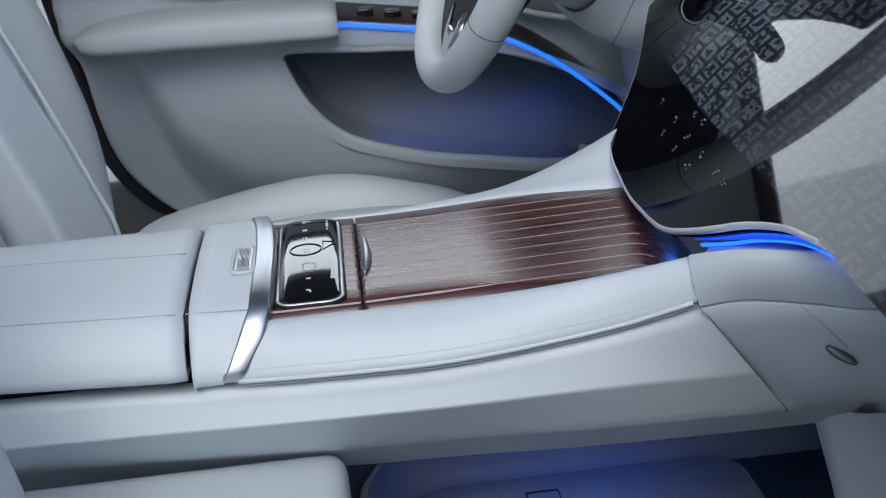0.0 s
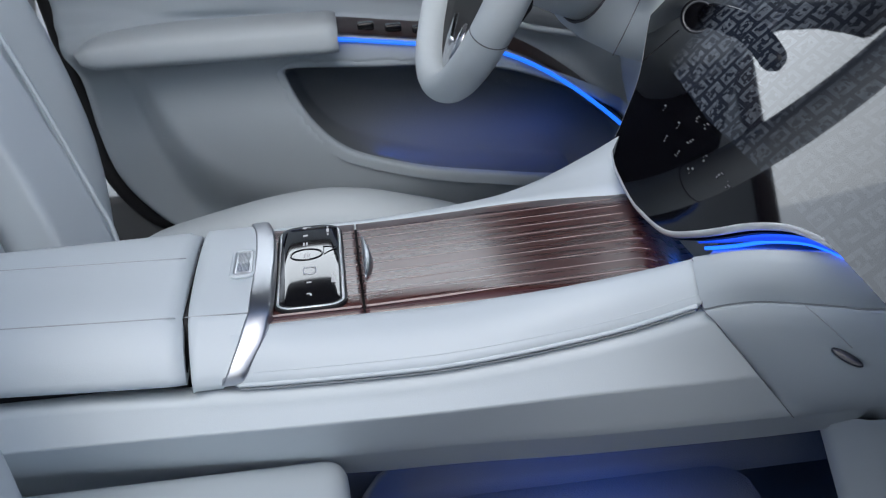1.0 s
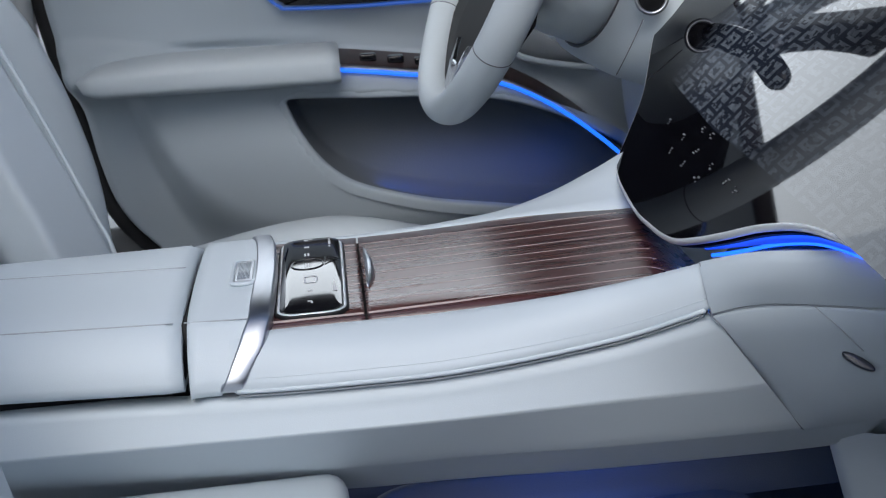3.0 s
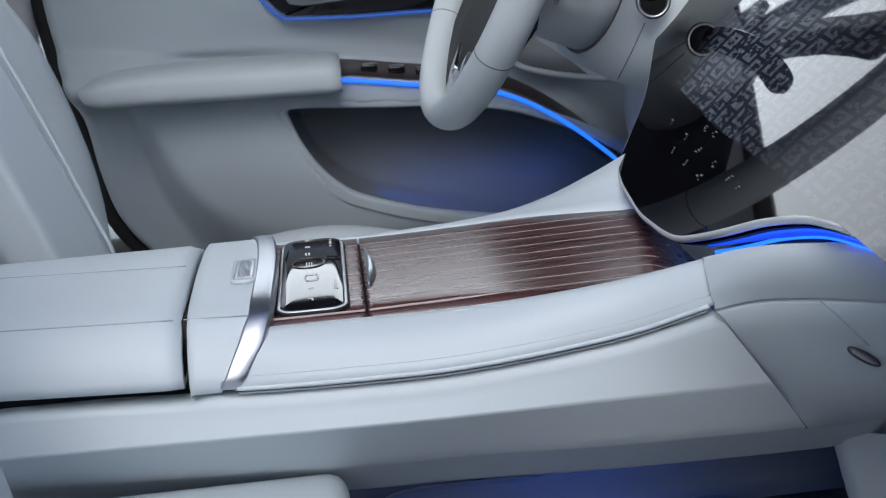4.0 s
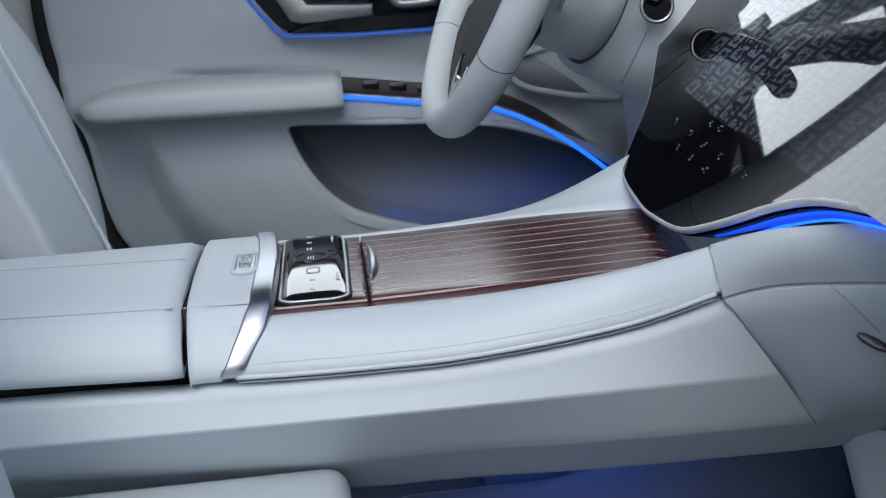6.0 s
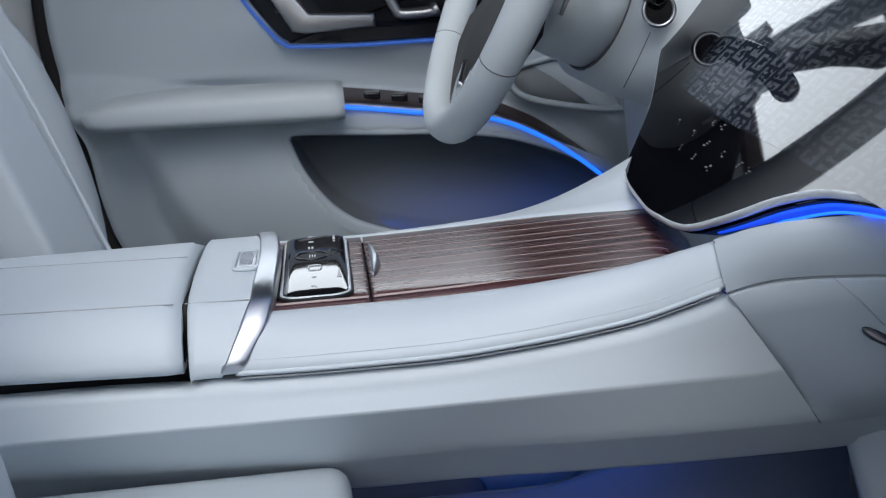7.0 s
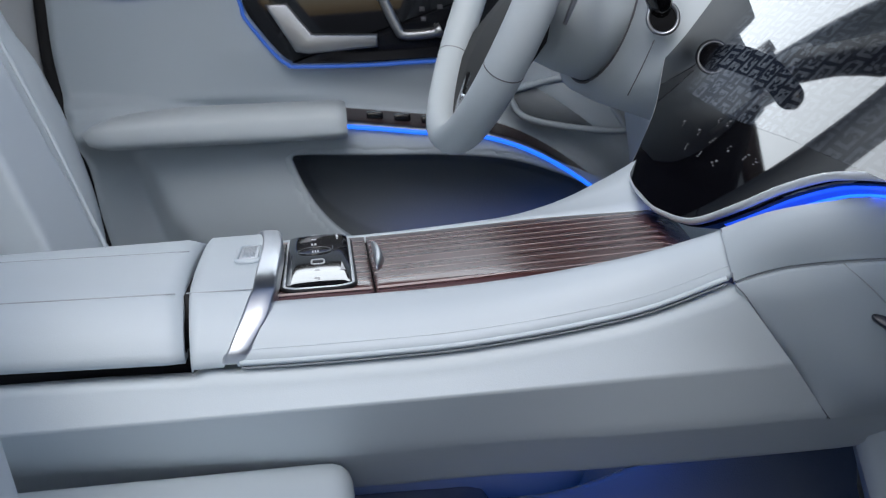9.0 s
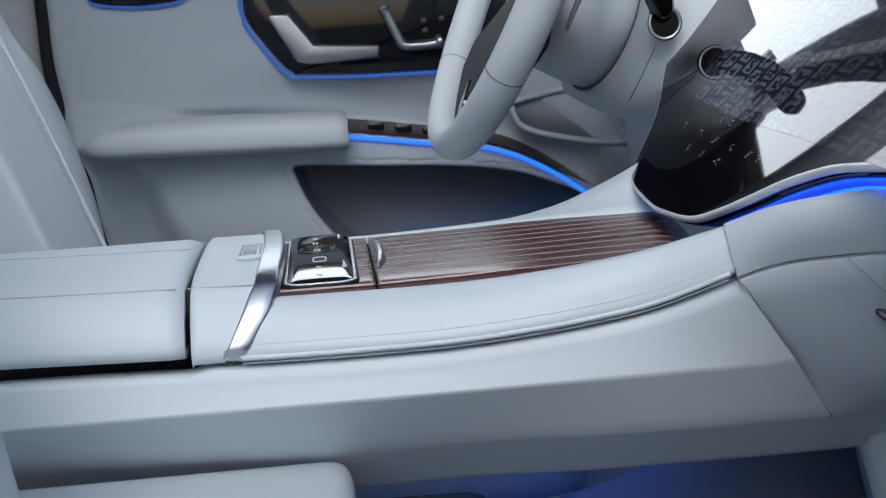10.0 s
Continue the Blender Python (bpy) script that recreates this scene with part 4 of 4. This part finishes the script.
def steering_wheel():
    w = thing("steering_wheel", WC.x, WC.y, WC.z, "white leather steering wheel with gloss black spoke", "steering wheel")
    ring = [wheel_point(2 * math.pi * (k + 0.5) / 120) for k in range(120)]
    rows = []
    for i, p in enumerate(ring):
        t = (ring[(i + 1) % 120] - ring[i - 1]).normalized()
        s = t.cross(WN).normalized()
        rows.append([p + 0.0118 * math.cos(a) * s + 0.0142 * math.sin(a) * WN for a in [2 * math.pi * k / 24 for k in range(24)]])
    rows.append(rows[0])
    bm = loft(rows, True)
    bmesh.ops.remove_doubles(bm, verts=bm.verts, dist=1e-6)
    part("rim", bm, LEATHER, w, "thick white leather rim")
    for a in (216, 324):
        a = radians(a)
        p = wheel_point(a)
        t = (wheel_point(a + 0.02) - wheel_point(a - 0.02)).normalized()
        s = t.cross(WN).normalized()
        part("rim_seam", tube([p + 0.0117 * math.cos(b) * s + 0.0141 * math.sin(b) * WN for b in [2 * math.pi * k / 28 for k in range(28)]], 0.00045, 5, up=t, closed=True), JOINT, w)
    # hub cushion, set back from the rim
    rows = []
    for k in range(9):
        u = k / 8
        r = 0.042 * math.sqrt(max(0.0, 1 - u * u)) + 0.002
        rows.append([WC + WV * 0.026 + WN * (-0.034 + 0.020 * u) + WU * (r * 1.15 * math.cos(b)) + WV * (r * math.sin(b)) for b in [2 * math.pi * q / 40 for q in range(40)]])
    part("hub", loft(rows, True, True), LEATHER, w, "round white airbag cover")
    for side in (-1, 1):
        rows = []
        for u in (0.0, 0.3, 0.6, 0.85, 1.0):
            cpt = WC + WU * side * (0.030 + 0.138 * u) + WV * (0.030 + 0.040 * u) + WN * (-0.030 + 0.012 * u * u)
            hw = 0.022 - 0.007 * math.sin(math.pi * u)
            rows.append([cpt + WV * hw - WN * 0.010, cpt + WV * hw + WN * 0.001, cpt + WV * hw * 0.8 + WN * 0.003, cpt - WV * hw * 0.8 + WN * 0.003, cpt - WV * hw + WN * 0.001, cpt - WV * hw - WN * 0.010])
        part("spoke", loft(rows, True, True), SPOKE, w, "dark grey spoke with keys")
    # broad black lower spoke, spreading from the hub to the bottom of the rim
    rows = []
    for k in range(13):
        v = 0.005 - 0.150 * k / 12
        reach = 0.1804 * math.sqrt(max(0.0, 1 - (v / 0.1556) ** 2)) - 0.004
        hw = max(0.012, min(0.034 + 1.75 * max(0.0, -v), reach))
        cpt = WC + WV * v - WN * (0.022 - 0.016 * min(1.0, k / 8))
        rows.append([cpt + WU * hw - WN * 0.009, cpt + WU * hw, cpt + WU * hw * 0.5 + WN * 0.002, cpt - WU * hw * 0.5 + WN * 0.002, cpt - WU * hw, cpt - WU * hw - WN * 0.009])
    part("lower_spoke", loft(rows, True, True), GAP, w, "black lower spoke plate")
    rows = []
    for u in (0.0, 0.25, 0.5, 0.75, 1.0):
        cpt = WC - WV * (0.110 + 0.020 * math.sin(math.pi * u) ** 0.5) + WU * 0.06 * (u - 0.5)
        rows.append([cpt + WV * 0.006 - WN * 0.006, cpt + WV * 0.004 - WN * 0.001, cpt - WV * 0.016 - WN * 0.001, cpt - WV * 0.016 - WN * 0.010])
    part("spoke_clasp", loft(rows, True, True), CHROME, w, "silver clasp across the lower spokes")
    return w


CA = radians(18.5)
CC = Vector((0.137, 0.972, 0.839))
CV = Vector((math.sin(CA), 0, math.cos(CA)))
CN = Vector((-math.cos(CA), 0, math.sin(CA)))


def column():
    c = thing("steering_column", CC.x + 0.2, CC.y, 0.6, "white leather steering column shroud with stalk", "steering column")
    rows = []
    ax = -CN
    for d, hu, hv, drop in ((0.015, 0.064, 0.045, 0.02), (0.02, 0.075, 0.050, 0.022), (0.06, 0.100, 0.056, 0.024), (0.085, 0.111, 0.057, 0.025)):
        rows.append([CC + ax * d + WU * (hu * math.cos(b)) + CV * (hv * math.sin(b) - drop) for b in [2 * math.pi * q / 40 for q in range(40)]])
    part("hub_shroud", loft(rows, True, True), LEATHER, c, "round white shroud behind the wheel")
    rows = []
    for d, hu, hv, drop in ((0.084, 0.113, 0.056, 0.026), (0.09, 0.145, 0.064, 0.028), (0.11, 0.162, 0.066, 0.03), (0.2, 0.17, 0.07, 0.032), (0.4, 0.17, 0.075, 0.034)):
        rows.append([CC + ax * d + WU * (hu * math.copysign(abs(math.cos(b)) ** 0.65, math.cos(b))) + CV * (hv * math.copysign(abs(math.sin(b)) ** 0.65, math.sin(b)) - drop) for b in [2 * math.pi * q / 48 for q in range(48)]])
    part("column_shroud", loft(rows, True, True), LEATHER, c, "boxy white leather column shroud")
    part("shroud_joint", tube([CC + ax * 0.0845 + WU * (0.1125 * math.cos(b)) + CV * (0.0575 * math.sin(b) - 0.0255) for b in [2 * math.pi * q / 48 for q in range(48)]], 0.0016, 6, up=CN, closed=True), JOINT, c)
    part("stalk_socket", slab([Vector((0.212, 0.803, 0.783)) + 0.0105 * (math.cos(a) * CV + math.sin(a) * CN) for a in [2 * math.pi * k / 24 for k in range(24)]], (0, -1, 0), 0.003), GAP, c)
    part("shroud_slit", tube(curve([(0.206, 0.8005, 0.769), (0.196, 0.8005, 0.75), (0.187, 0.803, 0.733)], 12), 0.0004, 5), JOINT, c)
    part("shift_paddle", tube(curve([CC + ax * 0.045 - WU * 0.118 + CV * 0.03, CC + ax * 0.04 - WU * 0.124 - CV * 0.01, CC + ax * 0.036 - WU * 0.12 - CV * 0.048], 14), [0.003 + 0.004 * (1 - i / 13) for i in range(14)], 10, 0.5), SILVER, c, "silver shift paddle behind the wheel")
    s = curve([(0.212, 0.815, 0.783), (0.209, 0.797, 0.795), (0.198, 0.785, 0.811), (0.182, 0.777, 0.820), (0.168, 0.773, 0.8235)], 24)
    part("stalk", tube(s, [(0.007 + 0.0025 * min(1, i / 8)) * math.sqrt(max(0.02, 1 - max(0.0, (i - 19) / 4) ** 2)) for i in range(24)], 14), GLOSS_BLACK, c, "black selector stalk")
    hole = Vector((0.212, 0.80, 0.783))
    part("stalk_collar", tube([hole + 0.0105 * (math.cos(a) * CV + math.sin(a) * CN) for a in [2 * math.pi * k / 24 for k in range(24)]], 0.0015, 8, up=(0, 1, 0), closed=True), SILVER, c)
    return c


steering_wheel()
column()

# ---- seats ----


def pad(line, half_w, half_d, turn_deg=0.0, power=0.6, n=24, seg=28, taper=0.12):
    """A padded roll along a line: half_w across its facing, half_d deep, closed round at both ends."""
    pts = curve(line, n)
    rows = []
    ca, sa = math.cos(radians(turn_deg)), math.sin(radians(turn_deg))
    for i, p in enumerate(pts):
        u = i / (n - 1)
        e = math.sqrt(max(0.0, 1 - max(0.0, 1 - min(u, 1 - u) / taper) ** 2)) if taper else 1.0
        e = max(e, 0.03)
        t = (pts[min(i + 1, n - 1)] - pts[max(i - 1, 0)]).normalized()
        side = Vector((sa, ca, 0))
        fwd = side.cross(t).normalized()
        rows.append([p + side * (half_w * e * math.copysign(abs(math.cos(a)) ** power, math.cos(a))) + fwd * (half_d * e * math.copysign(abs(math.sin(a)) ** power, math.sin(a))) for a in [2 * math.pi * k / seg for k in range(seg)]])
    return loft(rows, True, True)


def driver_seat():
    s = thing("driver_seat", -0.15, 0.98, 0.12, "pale leather car seat with side bolsters", "car seat")
    part("near_bolster", pad([(-0.170, 0.795, 0.50), (-0.199, 0.795, 0.64), (-0.234, 0.795, 0.735), (-0.260, 0.795, 0.80), (-0.32, 0.80, 0.95), (-0.40, 0.81, 1.15)], 0.027, 0.025, 25, 0.22, seg=44, taper=0.05), SEAT_HIDE, s, "stitched leather side bolster")
    part("seat_piping", tube(curve([(-0.1575, 0.806, 0.60), (-0.1640, 0.806, 0.645), (-0.1715, 0.806, 0.668), (-0.196, 0.806, 0.738), (-0.221, 0.806, 0.802), (-0.272, 0.808, 0.93)], 30), 0.0016, 6), SEAT_HIDE, s)
    part("side_shell", pad([(-0.232, 0.765, 0.45), (-0.262, 0.765, 0.60), (-0.292, 0.765, 0.72), (-0.322, 0.765, 0.80), (-0.38, 0.77, 0.95), (-0.46, 0.78, 1.15)], 0.018, 0.045, 10, 0.5, taper=0.05), SEAT_HIDE, s)
    part("back_centre", pad([(-0.25, 0.96, 0.46), (-0.28, 0.96, 0.62), (-0.325, 0.96, 0.76), (-0.40, 0.96, 0.95), (-0.48, 0.96, 1.17)], 0.15, 0.035, 0, 0.5, taper=0.05), SEAT_HIDE, s)
    part("far_bolster", pad([(-0.275, 1.12, 0.46), (-0.272, 1.12, 0.60), (-0.285, 1.12, 0.68), (-0.308, 1.12, 0.75), (-0.335, 1.12, 0.80), (-0.39, 1.11, 0.95), (-0.45, 1.10, 1.15)], 0.03, 0.045, -15, 0.75, taper=0.05), SEAT_HIDE, s, "stitched leather side bolster")
    part("cushion", pad([(-0.27, 0.97, 0.47), (-0.12, 0.97, 0.49), (0.0, 0.97, 0.50), (0.14, 0.97, 0.485), (0.2, 0.97, 0.45)], 0.15, 0.05, 0, 0.5, taper=0.1), SEAT_HIDE, s, "padded seat cushion")
    part("cushion_bolster", pad([(-0.24, 1.15, 0.475), (-0.15, 1.15, 0.50), (-0.03, 1.15, 0.518), (0.06, 1.15, 0.50), (0.15, 1.15, 0.47)], 0.035, 0.042, 0, 0.75, taper=0.2), SEAT_HIDE, s, "raised cushion bolster")
    part("cushion_bolster", pad([(-0.24, 0.80, 0.475), (-0.15, 0.80, 0.50), (-0.03, 0.80, 0.51), (0.06, 0.80, 0.50), (0.15, 0.80, 0.47)], 0.035, 0.042, 0, 0.75, taper=0.2), SEAT_HIDE, s, "raised cushion bolster")
    part("base", block(-0.25, 0.12, 0.80, 1.14, 0.12, 0.46, 0.02), GAP, s, "dark seat base")
    return s


def passenger_seat():
    s = thing("passenger_seat", -0.2, 0.32, 0.12, "pale leather passenger seat beside the console", "car seat")
    part("cushion", block(-0.42, -0.017, 0.16, 0.553, 0.45, 0.592, 0.014, 5), SEAT_HIDE, s, "padded seat cushion")
    part("backrest", pad([(-0.165, 0.42, 0.52), (-0.178, 0.42, 0.64), (-0.20, 0.42, 0.72), (-0.28, 0.42, 0.95), (-0.36, 0.42, 1.15)], 0.04, 0.035, 20, 0.8, taper=0.04), SEAT_HIDE, s, "rounded backrest bolster")
    part("base", block(-0.38, -0.05, 0.18, 0.50, 0.12, 0.48, 0.02), GAP, s, "dark seat base")
    return s


driver_seat()
passenger_seat()
